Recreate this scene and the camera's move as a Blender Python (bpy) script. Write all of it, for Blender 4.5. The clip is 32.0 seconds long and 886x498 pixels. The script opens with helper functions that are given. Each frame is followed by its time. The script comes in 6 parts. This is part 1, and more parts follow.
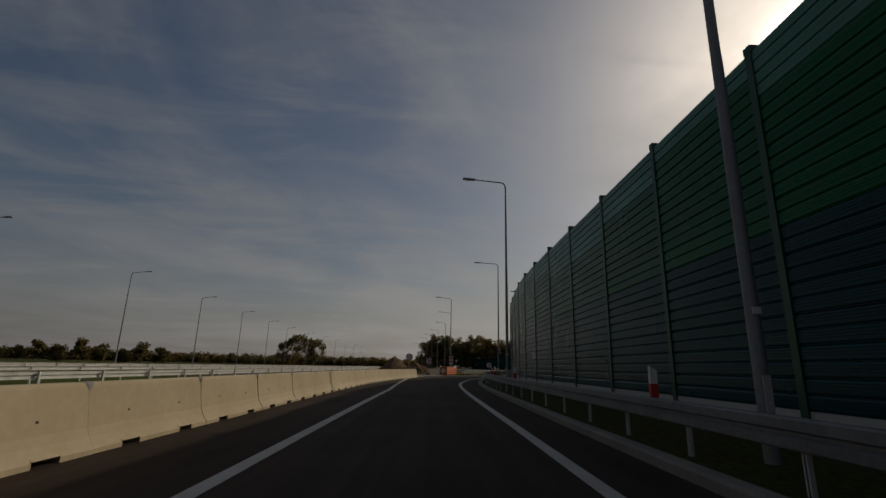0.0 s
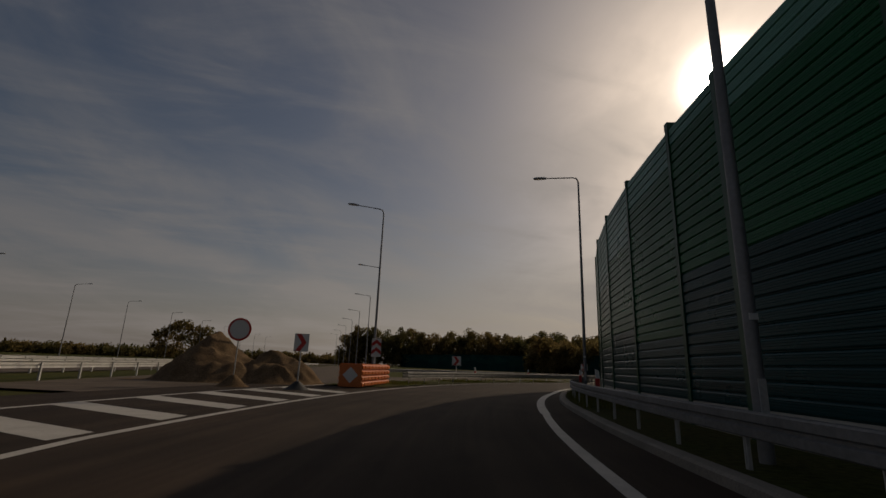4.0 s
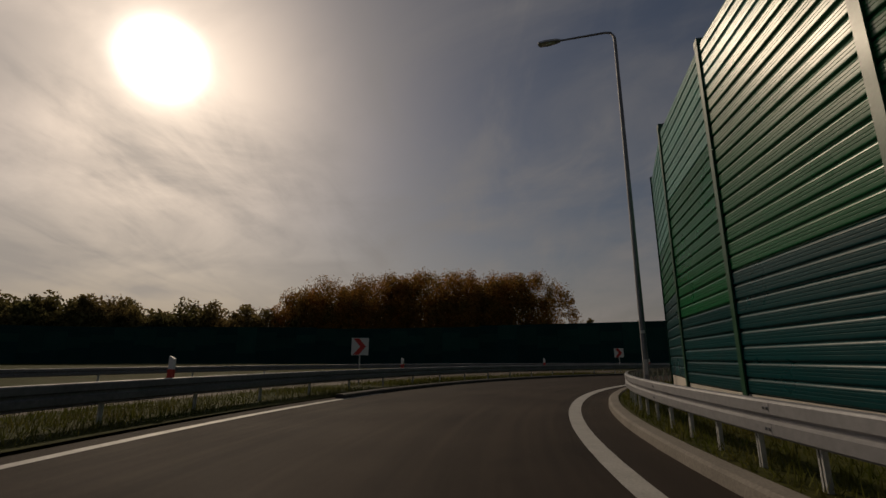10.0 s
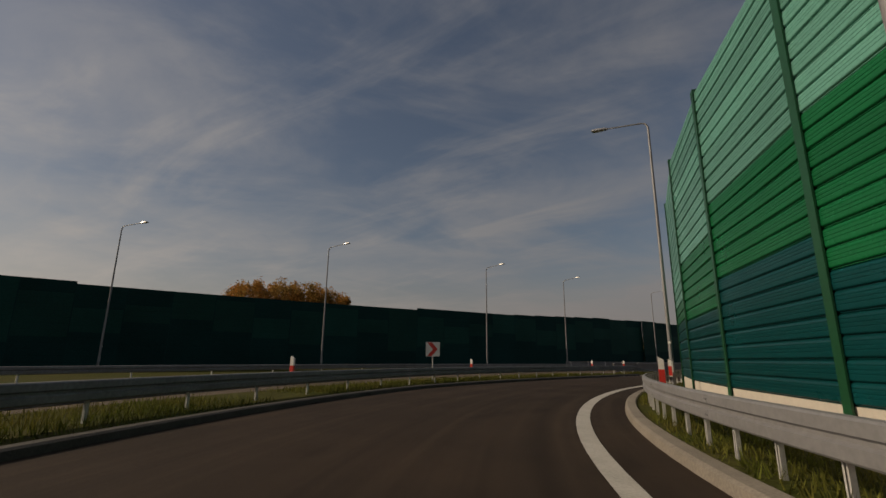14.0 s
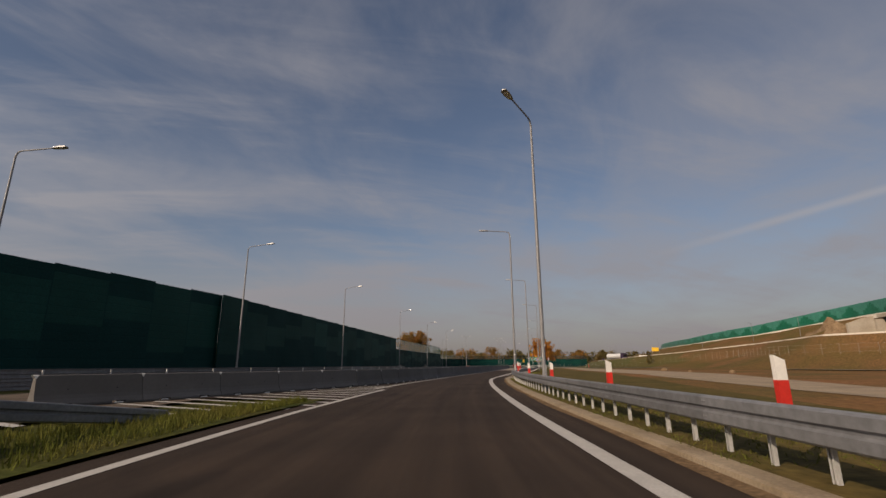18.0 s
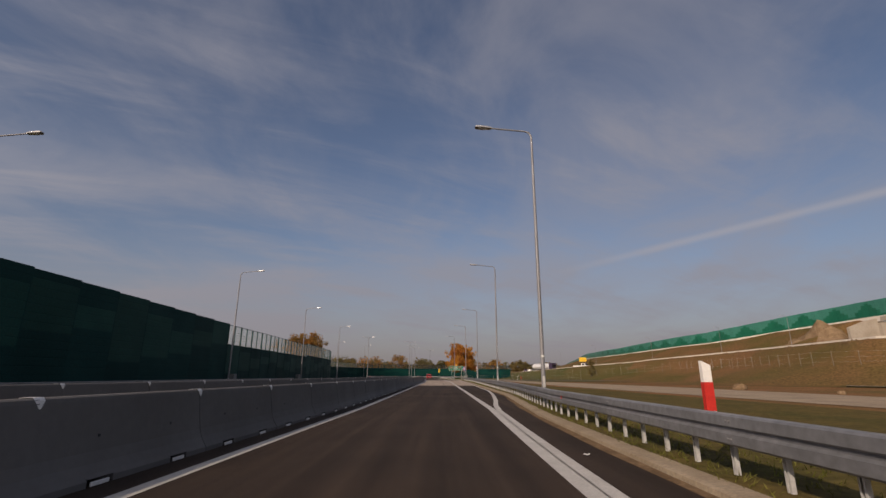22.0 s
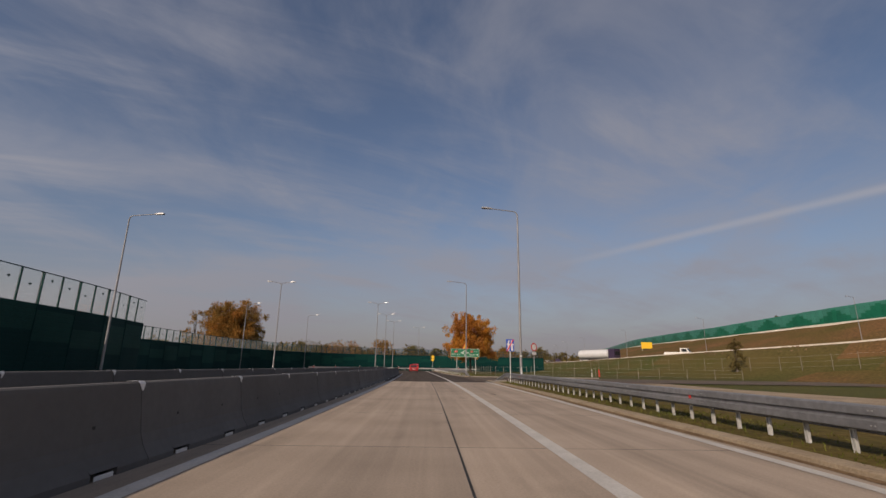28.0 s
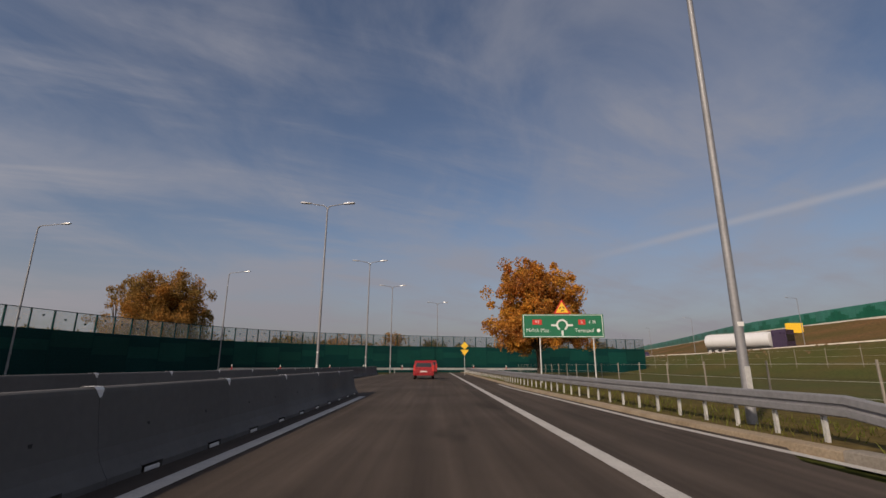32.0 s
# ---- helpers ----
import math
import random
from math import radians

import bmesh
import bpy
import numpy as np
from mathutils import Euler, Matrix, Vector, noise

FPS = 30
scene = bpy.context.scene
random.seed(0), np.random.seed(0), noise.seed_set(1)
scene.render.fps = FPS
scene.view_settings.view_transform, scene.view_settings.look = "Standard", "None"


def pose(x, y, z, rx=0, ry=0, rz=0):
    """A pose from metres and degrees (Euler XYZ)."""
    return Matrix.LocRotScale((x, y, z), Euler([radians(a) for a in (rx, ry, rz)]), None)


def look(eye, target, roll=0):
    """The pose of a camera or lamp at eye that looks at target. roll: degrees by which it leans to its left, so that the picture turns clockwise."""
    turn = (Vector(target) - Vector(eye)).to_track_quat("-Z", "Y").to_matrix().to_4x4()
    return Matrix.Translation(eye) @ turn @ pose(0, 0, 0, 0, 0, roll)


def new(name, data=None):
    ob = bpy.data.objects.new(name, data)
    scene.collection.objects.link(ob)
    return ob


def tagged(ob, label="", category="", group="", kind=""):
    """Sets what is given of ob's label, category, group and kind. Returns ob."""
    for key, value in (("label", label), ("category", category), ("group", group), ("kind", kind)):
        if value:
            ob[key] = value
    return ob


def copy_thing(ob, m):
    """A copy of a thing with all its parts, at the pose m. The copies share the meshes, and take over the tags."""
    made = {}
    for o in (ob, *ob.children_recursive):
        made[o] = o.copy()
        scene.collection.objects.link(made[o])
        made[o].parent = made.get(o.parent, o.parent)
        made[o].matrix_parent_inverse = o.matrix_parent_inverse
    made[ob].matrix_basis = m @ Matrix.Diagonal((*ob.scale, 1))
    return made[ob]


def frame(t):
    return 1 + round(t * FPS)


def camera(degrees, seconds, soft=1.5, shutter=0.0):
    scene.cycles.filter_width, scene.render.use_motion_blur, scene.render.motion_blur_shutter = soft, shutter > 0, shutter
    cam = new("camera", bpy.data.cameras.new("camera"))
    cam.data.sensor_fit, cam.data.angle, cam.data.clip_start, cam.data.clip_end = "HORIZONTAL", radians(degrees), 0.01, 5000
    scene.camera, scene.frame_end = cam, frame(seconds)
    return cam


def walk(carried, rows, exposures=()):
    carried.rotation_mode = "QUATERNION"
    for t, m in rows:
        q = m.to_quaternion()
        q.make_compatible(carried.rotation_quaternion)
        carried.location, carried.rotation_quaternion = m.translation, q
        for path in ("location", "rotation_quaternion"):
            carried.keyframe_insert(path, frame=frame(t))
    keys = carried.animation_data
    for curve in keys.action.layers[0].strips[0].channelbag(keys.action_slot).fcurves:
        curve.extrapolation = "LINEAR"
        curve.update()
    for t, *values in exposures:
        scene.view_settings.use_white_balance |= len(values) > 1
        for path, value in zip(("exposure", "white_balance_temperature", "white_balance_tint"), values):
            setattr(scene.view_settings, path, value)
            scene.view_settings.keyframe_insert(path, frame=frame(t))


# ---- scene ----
cam = camera(87.43, 32.0)
PATH = [
    (0.0, -0.000, -0.000, 1.157, 104.28, -1.34, -0.00),
    (0.5, -0.188, 6.375, 1.152, 104.07, -1.48, -0.14),
    (1.0, -0.346, 12.609, 1.150, 104.15, -1.82, -0.35),
    (1.5, -0.471, 18.678, 1.149, 104.13, -2.17, -0.55),
    (2.0, -0.542, 24.558, 1.150, 104.33, -2.39, -1.03),
    (2.5, -0.505, 30.241, 1.150, 104.19, -2.69, -2.25),
    (3.0, -0.268, 35.739, 1.150, 104.19, -2.46, -4.74),
    (3.5, 0.204, 41.080, 1.150, 104.21, -2.26, -7.17),
    (4.0, 0.861, 46.298, 1.150, 104.25, -2.10, -8.91),
    (4.5, 1.668, 51.430, 1.150, 104.34, -1.97, -10.82),
    (5.0, 2.697, 56.490, 1.153, 104.46, -1.75, -14.36),
    (5.5, 4.070, 61.454, 1.150, 104.62, -1.68, -19.07),
    (6.0, 5.858, 66.290, 1.150, 104.47, -1.80, -24.17),
    (6.5, 8.083, 70.963, 1.150, 104.18, -1.64, -29.55),
    (7.0, 10.765, 75.428, 1.150, 104.15, -1.45, -35.29),
    (7.5, 13.923, 79.622, 1.150, 104.24, -1.52, -41.53),
    (8.0, 17.563, 83.460, 1.147, 104.26, -1.28, -48.20),
    (8.5, 21.657, 86.846, 1.150, 103.99, -1.14, -55.22),
    (9.0, 26.146, 89.683, 1.150, 103.68, -1.18, -62.54),
    (9.5, 30.935, 91.880, 1.151, 103.60, -0.71, -69.96),
    (10.0, 35.898, 93.407, 1.150, 103.34, -0.13, -77.20),
    (10.5, 40.915, 94.294, 1.154, 103.29, -0.23, -84.50),
    (11.0, 45.894, 94.557, 1.141, 103.31, -0.27, -91.97),
    (11.5, 50.764, 94.169, 1.149, 103.29, -0.12, -99.74),
    (12.0, 55.441, 93.119, 1.153, 103.28, -0.13, -107.78),
    (12.5, 59.852, 91.446, 1.149, 103.24, -0.25, -115.53),
    (13.0, 63.949, 89.230, 1.140, 103.28, 0.06, -123.27),
    (13.5, 67.676, 86.516, 1.145, 103.16, -0.08, -131.32),
    (14.0, 70.960, 83.319, 1.148, 103.40, -0.56, -139.41),
    (14.5, 73.783, 79.677, 1.154, 103.42, -0.79, -147.26),
    (15.0, 76.143, 75.630, 1.150, 103.55, -0.27, -154.78),
    (15.5, 78.021, 71.216, 1.150, 103.46, 0.23, -161.84),
    (16.0, 79.408, 66.485, 1.149, 103.10, 0.75, -168.33),
    (16.5, 80.314, 61.492, 1.155, 102.40, 1.25, -174.07),
    (17.0, 80.782, 56.294, 1.154, 103.06, 1.17, -178.86),
    (17.5, 80.872, 50.944, 1.135, 103.73, 1.08, -182.61),
    (18.0, 80.635, 45.488, 1.152, 104.07, 0.26, -185.36),
    (18.5, 80.155, 39.957, 1.149, 104.48, 0.13, -187.27),
    (19.0, 79.499, 34.371, 1.150, 105.19, 0.16, -188.73),
    (19.5, 78.712, 28.745, 1.149, 105.13, -0.04, -189.79),
    (20.0, 77.813, 23.087, 1.147, 105.11, -0.11, -190.91),
    (20.5, 76.798, 17.405, 1.149, 105.09, -0.22, -192.10),
    (21.0, 75.643, 11.714, 1.150, 105.14, -0.35, -193.76),
    (21.5, 74.334, 6.015, 1.149, 105.06, -0.33, -195.24),
    (22.0, 72.873, 0.293, 1.150, 105.28, -0.23, -196.68),
    (22.5, 71.270, -5.477, 1.151, 105.11, -0.24, -197.73),
    (23.0, 69.558, -11.326, 1.151, 105.05, -0.23, -198.32),
    (23.5, 67.777, -17.287, 1.149, 105.16, -0.21, -198.44),
    (24.0, 65.950, -23.396, 1.149, 105.03, -0.27, -198.38),
    (24.5, 64.078, -29.673, 1.152, 104.91, -0.30, -198.35),
    (25.0, 62.154, -36.120, 1.140, 104.73, -0.18, -198.43),
    (25.5, 60.200, -42.731, 1.151, 104.84, -0.11, -198.15),
    (26.0, 58.210, -49.469, 1.150, 104.56, -0.22, -197.98),
    (26.5, 56.196, -56.305, 1.150, 104.38, -0.31, -197.87),
    (27.0, 54.169, -63.208, 1.150, 104.28, -0.41, -197.76),
    (27.5, 52.146, -70.150, 1.152, 104.24, -0.52, -197.60),
    (28.0, 50.145, -77.100, 1.152, 104.26, -0.89, -197.36),
    (28.5, 48.186, -84.029, 1.151, 104.22, -1.07, -197.06),
    (29.0, 46.273, -90.910, 1.148, 104.09, -1.07, -196.85),
    (29.5, 44.405, -97.731, 1.152, 104.23, -0.72, -196.67),
    (30.0, 42.587, -104.477, 1.139, 103.67, -0.17, -196.44),
    (30.5, 40.831, -111.158, 1.146, 103.93, 0.07, -196.02),
    (31.0, 39.114, -117.774, 1.145, 103.89, -0.18, -195.67),
    (31.5, 37.443, -124.344, 1.149, 103.68, 0.02, -195.29),
    (32.0, 35.839, -130.885, 1.150, 104.07, -0.21, -194.74),
]
EXPOSURES = [(0.0, -1.36, 6650, 9), (2.5, -1.38, 6650, 9), (4.5, -1.64, 7350, 15), (9.5, -1.75, 7150, 14), (11.5, -1.17, 7350, 16), (13.0, -0.82, 7450, 14), (14.5, -0.53, 7450, 13), (16.8, -0.15, 7350, 15), (18.0, -0.1, 7000, 17), (22.0, -0.12, 6700, 20), (25.0, -0.1, 6600, 20), (28.0, -0.1, 6600, 18), (32.0, -0.1, 6550, 17)]
walk(cam, [(t, pose(*p)) for t, *p in PATH], EXPOSURES)

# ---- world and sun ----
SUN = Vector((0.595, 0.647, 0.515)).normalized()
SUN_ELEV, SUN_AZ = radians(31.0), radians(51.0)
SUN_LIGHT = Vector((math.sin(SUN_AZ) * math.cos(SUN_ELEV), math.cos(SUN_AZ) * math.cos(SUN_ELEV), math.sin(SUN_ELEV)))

world = bpy.data.worlds.new("sky")
scene.world = world
world.use_nodes = True
wn, wl = world.node_tree.nodes, world.node_tree.links
wn.clear()


def wnode(kind, **kw):
    n = wn.new(kind)
    for k, v in kw.items():
        if k == "op":
            n.operation = v
        elif k.startswith("i"):
            n.inputs[int(k[1:])].default_value = v
    return n


sky = wn.new("ShaderNodeTexSky")
sky.sky_type = "NISHITA"
sky.sun_disc = False
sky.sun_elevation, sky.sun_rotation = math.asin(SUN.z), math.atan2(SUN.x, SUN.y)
sky.air_density, sky.dust_density, sky.ozone_density = 1.0, 2.2, 1.4
coord = wn.new("ShaderNodeTexCoord")
sep = wn.new("ShaderNodeSeparateXYZ")
wl.new(coord.outputs["Generated"], sep.inputs[0])
zup = wnode("ShaderNodeMath", op="MAXIMUM", i1=0.0)
wl.new(sep.outputs[2], zup.inputs[0])
zoff = wnode("ShaderNodeMath", op="ADD", i1=0.16)
wl.new(zup.outputs[0], zoff.inputs[0])
px = wnode("ShaderNodeMath", op="DIVIDE")
py = wnode("ShaderNodeMath", op="DIVIDE")
for n, o in ((px, 0), (py, 1)):
    wl.new(sep.outputs[o], n.inputs[0])
    wl.new(zoff.outputs[0], n.inputs[1])
plane = wn.new("ShaderNodeCombineXYZ")
wl.new(px.outputs[0], plane.inputs[0])
wl.new(py.outputs[0], plane.inputs[1])


def cloud_layer(turn, along, across, detail, lo, hi, top):
    """Thin cloud on a high plane, drawn out along the bearing turn; along and across are feature lengths."""
    m = wn.new("ShaderNodeMapping")
    m.vector_type = "TEXTURE"
    m.inputs["Rotation"].default_value = (0, 0, radians(turn))
    m.inputs["Scale"].default_value = (along, across, 1)
    wl.new(plane.outputs[0], m.inputs[0])
    n = wn.new("ShaderNodeTexNoise")
    n.inputs["Scale"].default_value = 1.0
    n.inputs["Detail"].default_value = detail
    n.inputs["Roughness"].default_value = 0.58
    n.inputs["Distortion"].default_value = 0.5
    wl.new(m.outputs[0], n.inputs["Vector"])
    r = wn.new("ShaderNodeMapRange")
    r.interpolation_type = "SMOOTHSTEP"
    for k, v in (("From Min", lo), ("From Max", hi), ("To Min", 0.0), ("To Max", top)):
        r.inputs[k].default_value = v
    wl.new(n.outputs["Fac"], r.inputs["Value"])
    return r


veil = cloud_layer(65, 1.0, 0.7, 9.0, 0.36, 0.70, 0.62)
streak = cloud_layer(10, 1.1, 0.34, 9.0, 0.45, 0.73, 0.52)
cover = wnode("ShaderNodeMath", op="ADD")
cover.use_clamp = True
wl.new(veil.outputs[0], cover.inputs[0])
wl.new(streak.outputs[0], cover.inputs[1])
# level bands of thin cloud low in the sky
bandmap = wn.new("ShaderNodeMapping")
bandmap.inputs["Scale"].default_value = (1.3, 1.3, 10.0)
wl.new(coord.outputs["Generated"], bandmap.inputs[0])
bandnoise = wn.new("ShaderNodeTexNoise")
bandnoise.inputs["Scale"].default_value, bandnoise.inputs["Detail"].default_value = 1.0, 7.0
bandnoise.inputs["Distortion"].default_value = 0.4
wl.new(bandmap.outputs[0], bandnoise.inputs["Vector"])
band = wn.new("ShaderNodeMapRange")
band.interpolation_type = "SMOOTHSTEP"
for k, v in (("From Min", 0.46), ("From Max", 0.70), ("To Min", 0.0), ("To Max", 0.55)):
    band.inputs[k].default_value = v
wl.new(bandnoise.outputs["Fac"], band.inputs["Value"])
bandlow = wn.new("ShaderNodeMapRange")
bandlow.interpolation_type = "SMOOTHSTEP"
for k, v in (("From Min", 0.50), ("From Max", 0.12), ("To Min", 0.0), ("To Max", 1.0)):
    bandlow.inputs[k].default_value = v
wl.new(zup.outputs[0], bandlow.inputs["Value"])
bands = wnode("ShaderNodeMath", op="MULTIPLY")
wl.new(band.outputs[0], bands.inputs[0])
wl.new(bandlow.outputs[0], bands.inputs[1])
thin = cover
cover = wnode("ShaderNodeMath", op="ADD")
cover.use_clamp = True
wl.new(thin.outputs[0], cover.inputs[0])
wl.new(bands.outputs[0], cover.inputs[1])
# one faded vapour trail, a broad soft line across the sky
side = wn.new("ShaderNodeVectorMath")
side.operation = "DOT_PRODUCT"
wl.new(coord.outputs["Generated"], side.inputs[0])
side.inputs[1].default_value = (0.277, 0.072, 0.958)
away = wnode("ShaderNodeMath", op="ABSOLUTE")
wl.new(side.outputs["Value"], away.inputs[0])
trail = wn.new("ShaderNodeMapRange")
trail.interpolation_type = "SMOOTHSTEP"
for k, v in (("From Min", 0.011), ("From Max", 0.0), ("To Min", 0.0), ("To Max", 0.5)):
    trail.inputs[k].default_value = v
wl.new(away.outputs[0], trail.inputs["Value"])
near = wn.new("ShaderNodeVectorMath")
near.operation = "DOT_PRODUCT"
wl.new(coord.outputs["Generated"], near.inputs[0])
near.inputs[1].default_value = (-0.86, -0.43, 0.27)
reach = wn.new("ShaderNodeMapRange")
reach.interpolation_type = "SMOOTHSTEP"
for k, v in (("From Min", 0.82), ("From Max", 0.97), ("To Min", 0.0), ("To Max", 1.0)):
    reach.inputs[k].default_value = v
wl.new(near.outputs["Value"], reach.inputs["Value"])
trail_on = wnode("ShaderNodeMath", op="MULTIPLY")
wl.new(trail.outputs[0], trail_on.inputs[0])
wl.new(reach.outputs[0], trail_on.inputs[1])
sky_mix = wn.new("ShaderNodeMix")
sky_mix.data_type = "RGBA"
wl.new(cover.outputs[0], sky_mix.inputs["Factor"])
wl.new(sky.outputs[0], sky_mix.inputs["A"])
# thin cirrus: the sky's own light plus a whitish scatter
cirrus = wn.new("ShaderNodeMix")
cirrus.data_type = "RGBA"
cirrus.inputs["Factor"].default_value = 0.72
wl.new(sky.outputs[0], cirrus.inputs["A"])
cirrus.inputs["B"].default_value = (3.45, 3.6, 3.95, 1)
wl.new(cirrus.outputs["Result"], sky_mix.inputs["B"])
with_trail = wn.new("ShaderNodeMix")
with_trail.data_type = "RGBA"
wl.new(trail_on.outputs[0], with_trail.inputs["Factor"])
wl.new(sky_mix.outputs["Result"], with_trail.inputs["A"])
with_trail.inputs["B"].default_value = (4.6, 4.75, 5.0, 1)
# forward scatter of the thin cloud round the sun
dot = wn.new("ShaderNodeVectorMath")
dot.operation = "DOT_PRODUCT"
wl.new(coord.outputs["Generated"], dot.inputs[0])
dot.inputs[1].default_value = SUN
dmax = wnode("ShaderNodeMath", op="MAXIMUM", i1=0.0)
wl.new(dot.outputs["Value"], dmax.inputs[0])
last = None
for power, gain in ((1500.0, 700.0), (330.0, 9.0), (70.0, 2.6), (20.0, 2.2)):
    p = wnode("ShaderNodeMath", op="POWER", i1=power)
    wl.new(dmax.outputs[0], p.inputs[0])
    g = wnode("ShaderNodeMath", op="MULTIPLY", i1=gain)
    wl.new(p.outputs[0], g.inputs[0])
    if last is not None:
        a = wnode("ShaderNodeMath", op="ADD")
        wl.new(g.outputs[0], a.inputs[0])
        wl.new(last.outputs[0], a.inputs[1])
        last = a
    else:
        last = g
# haze and cloud on the sun's side of the sky shine brighter
half = wnode("ShaderNodeMath", op="MULTIPLY_ADD", i1=0.5, i2=0.5)
wl.new(dot.outputs["Value"], half.inputs[0])
broad = wnode("ShaderNodeMath", op="POWER", i1=2.6)
wl.new(half.outputs[0], broad.inputs[0])
low = wn.new("ShaderNodeMapRange")
low.interpolation_type = "SMOOTHSTEP"
for k, v in (("From Min", 0.30), ("From Max", 0.0), ("To Min", 0.0), ("To Max", 0.62)):
    low.inputs[k].default_value = v
wl.new(zup.outputs[0], low.inputs["Value"])
laden = wnode("ShaderNodeMath", op="MULTIPLY_ADD", i1=3.4, i2=0.0)
wl.new(cover.outputs[0], laden.inputs[0])
laden_low = wnode("ShaderNodeMath", op="MULTIPLY_ADD", i1=7.0)
wl.new(low.outputs[0], laden_low.inputs[0])
wl.new(laden.outputs[0], laden_low.inputs[2])
sunside = wnode("ShaderNodeMath", op="MULTIPLY_ADD")
wl.new(broad.outputs[0], sunside.inputs[0])
wl.new(laden_low.outputs[0], sunside.inputs[1])
wl.new(last.outputs[0], sunside.inputs[2])
last = sunside
glow = wn.new("ShaderNodeMix")
glow.data_type = "RGBA"
glow.blend_type = "ADD"
glow.inputs["Factor"].default_value = 1.0
tintn = wn.new("ShaderNodeMix")
tintn.data_type = "RGBA"
tintn.blend_type = "MULTIPLY"
tintn.inputs["Factor"].default_value = 1.0
tintn.inputs["A"].default_value = (1.0, 0.95, 0.86, 1)
wl.new(last.outputs[0], tintn.inputs["B"])
# grey-violet haze low over the horizon
hazy = wn.new("ShaderNodeMix")
hazy.data_type = "RGBA"
wl.new(low.outputs[0], hazy.inputs["Factor"])
wl.new(with_trail.outputs["Result"], hazy.inputs["A"])
hazy.inputs["B"].default_value = (3.0, 2.78, 2.95, 1)
wl.new(hazy.outputs["Result"], glow.inputs["A"])
wl.new(tintn.outputs["Result"], glow.inputs["B"])
bg = wn.new("ShaderNodeBackground")
bg.inputs["Strength"].default_value = 0.085
wl.new(glow.outputs["Result"], bg.inputs["Color"])
wout = wn.new("ShaderNodeOutputWorld")
wl.new(bg.outputs[0], wout.inputs["Surface"])

sun_data = bpy.data.lights.new("sun", "SUN")
sun_data.energy, sun_data.angle, sun_data.color = 3.7, radians(0.6), (1.0, 0.86, 0.66)
sun = new("sun", sun_data)
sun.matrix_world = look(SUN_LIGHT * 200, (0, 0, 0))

# ---- materials ----
def material(name, base, rough=0.7, metal=0.0, vary=0.25, scale=3.0, fine=40.0, bump=0.15, spec=0.5, second=None, coarse=0.0, island=False, rand=0.0, transmit=0.0):
    """Base colour broken up at two scales, with fine relief; second: a stain or wear colour."""
    m = bpy.data.materials.new(name)
    m.use_nodes = True
    nt = m.node_tree
    n, l = nt.nodes, nt.links
    b = n["Principled BSDF"]
    b.inputs["Roughness"].default_value, b.inputs["Metallic"].default_value = rough, metal
    b.inputs["Specular IOR Level"].default_value = spec
    if transmit:
        b.inputs["Transmission Weight"].default_value = transmit
        b.inputs["IOR"].default_value = 1.1
    geo = n.new("ShaderNodeNewGeometry")
    big = n.new("ShaderNodeTexNoise")
    big.inputs["Scale"].default_value, big.inputs["Detail"].default_value = scale, 5
    small = n.new("ShaderNodeTexNoise")
    small.inputs["Scale"].default_value, small.inputs["Detail"].default_value = fine, 3
    for t in (big, small):
        l.new(geo.outputs["Position"], t.inputs["Vector"])
    r = n.new("ShaderNodeMapRange")
    r.inputs["From Min"].default_value, r.inputs["From Max"].default_value = 0.35, 0.68
    l.new(big.outputs["Fac"], r.inputs["Value"])
    mix = n.new("ShaderNodeMix")
    mix.data_type = "RGBA"
    sec = second or tuple(c * (1 - vary) for c in base)
    mix.inputs["A"].default_value, mix.inputs["B"].default_value = (*base, 1), (*sec, 1)
    l.new(r.outputs[0], mix.inputs["Factor"])
    hsv = n.new("ShaderNodeHueSaturation")
    val = n.new("ShaderNodeMapRange")
    val.inputs["From Min"].default_value, val.inputs["From Max"].default_value = 0.25, 0.75
    val.inputs["To Min"].default_value, val.inputs["To Max"].default_value = 1 - vary, 1 + vary
    l.new(small.outputs["Fac"], val.inputs["Value"])
    vout = val.outputs[0]
    if rand:
        src = n.new("ShaderNodeObjectInfo").outputs["Random"] if not island else geo.outputs["Random Per Island"]
        rr = n.new("ShaderNodeMapRange")
        rr.inputs["To Min"].default_value, rr.inputs["To Max"].default_value = 1 - rand, 1 + rand
        l.new(src, rr.inputs["Value"])
        mm = n.new("ShaderNodeMath")
        mm.operation = "MULTIPLY"
        l.new(vout, mm.inputs[0])
        l.new(rr.outputs[0], mm.inputs[1])
        vout = mm.outputs[0]
    l.new(vout, hsv.inputs["Value"])
    l.new(mix.outputs["Result"], hsv.inputs["Color"])
    l.new(hsv.outputs["Color"], b.inputs["Base Color"])
    rv = n.new("ShaderNodeMapRange")
    rv.inputs["To Min"].default_value, rv.inputs["To Max"].default_value = max(0.03, rough - 0.12), min(1.0, rough + 0.12)
    l.new(big.outputs["Fac"], rv.inputs["Value"])
    l.new(rv.outputs[0], b.inputs["Roughness"])
    if bump:
        bp = n.new("ShaderNodeBump")
        bp.inputs["Strength"].default_value, bp.inputs["Distance"].default_value = bump, 0.02
        l.new(small.outputs["Fac"], bp.inputs["Height"])
        l.new(bp.outputs["Normal"], b.inputs["Normal"])
    return m


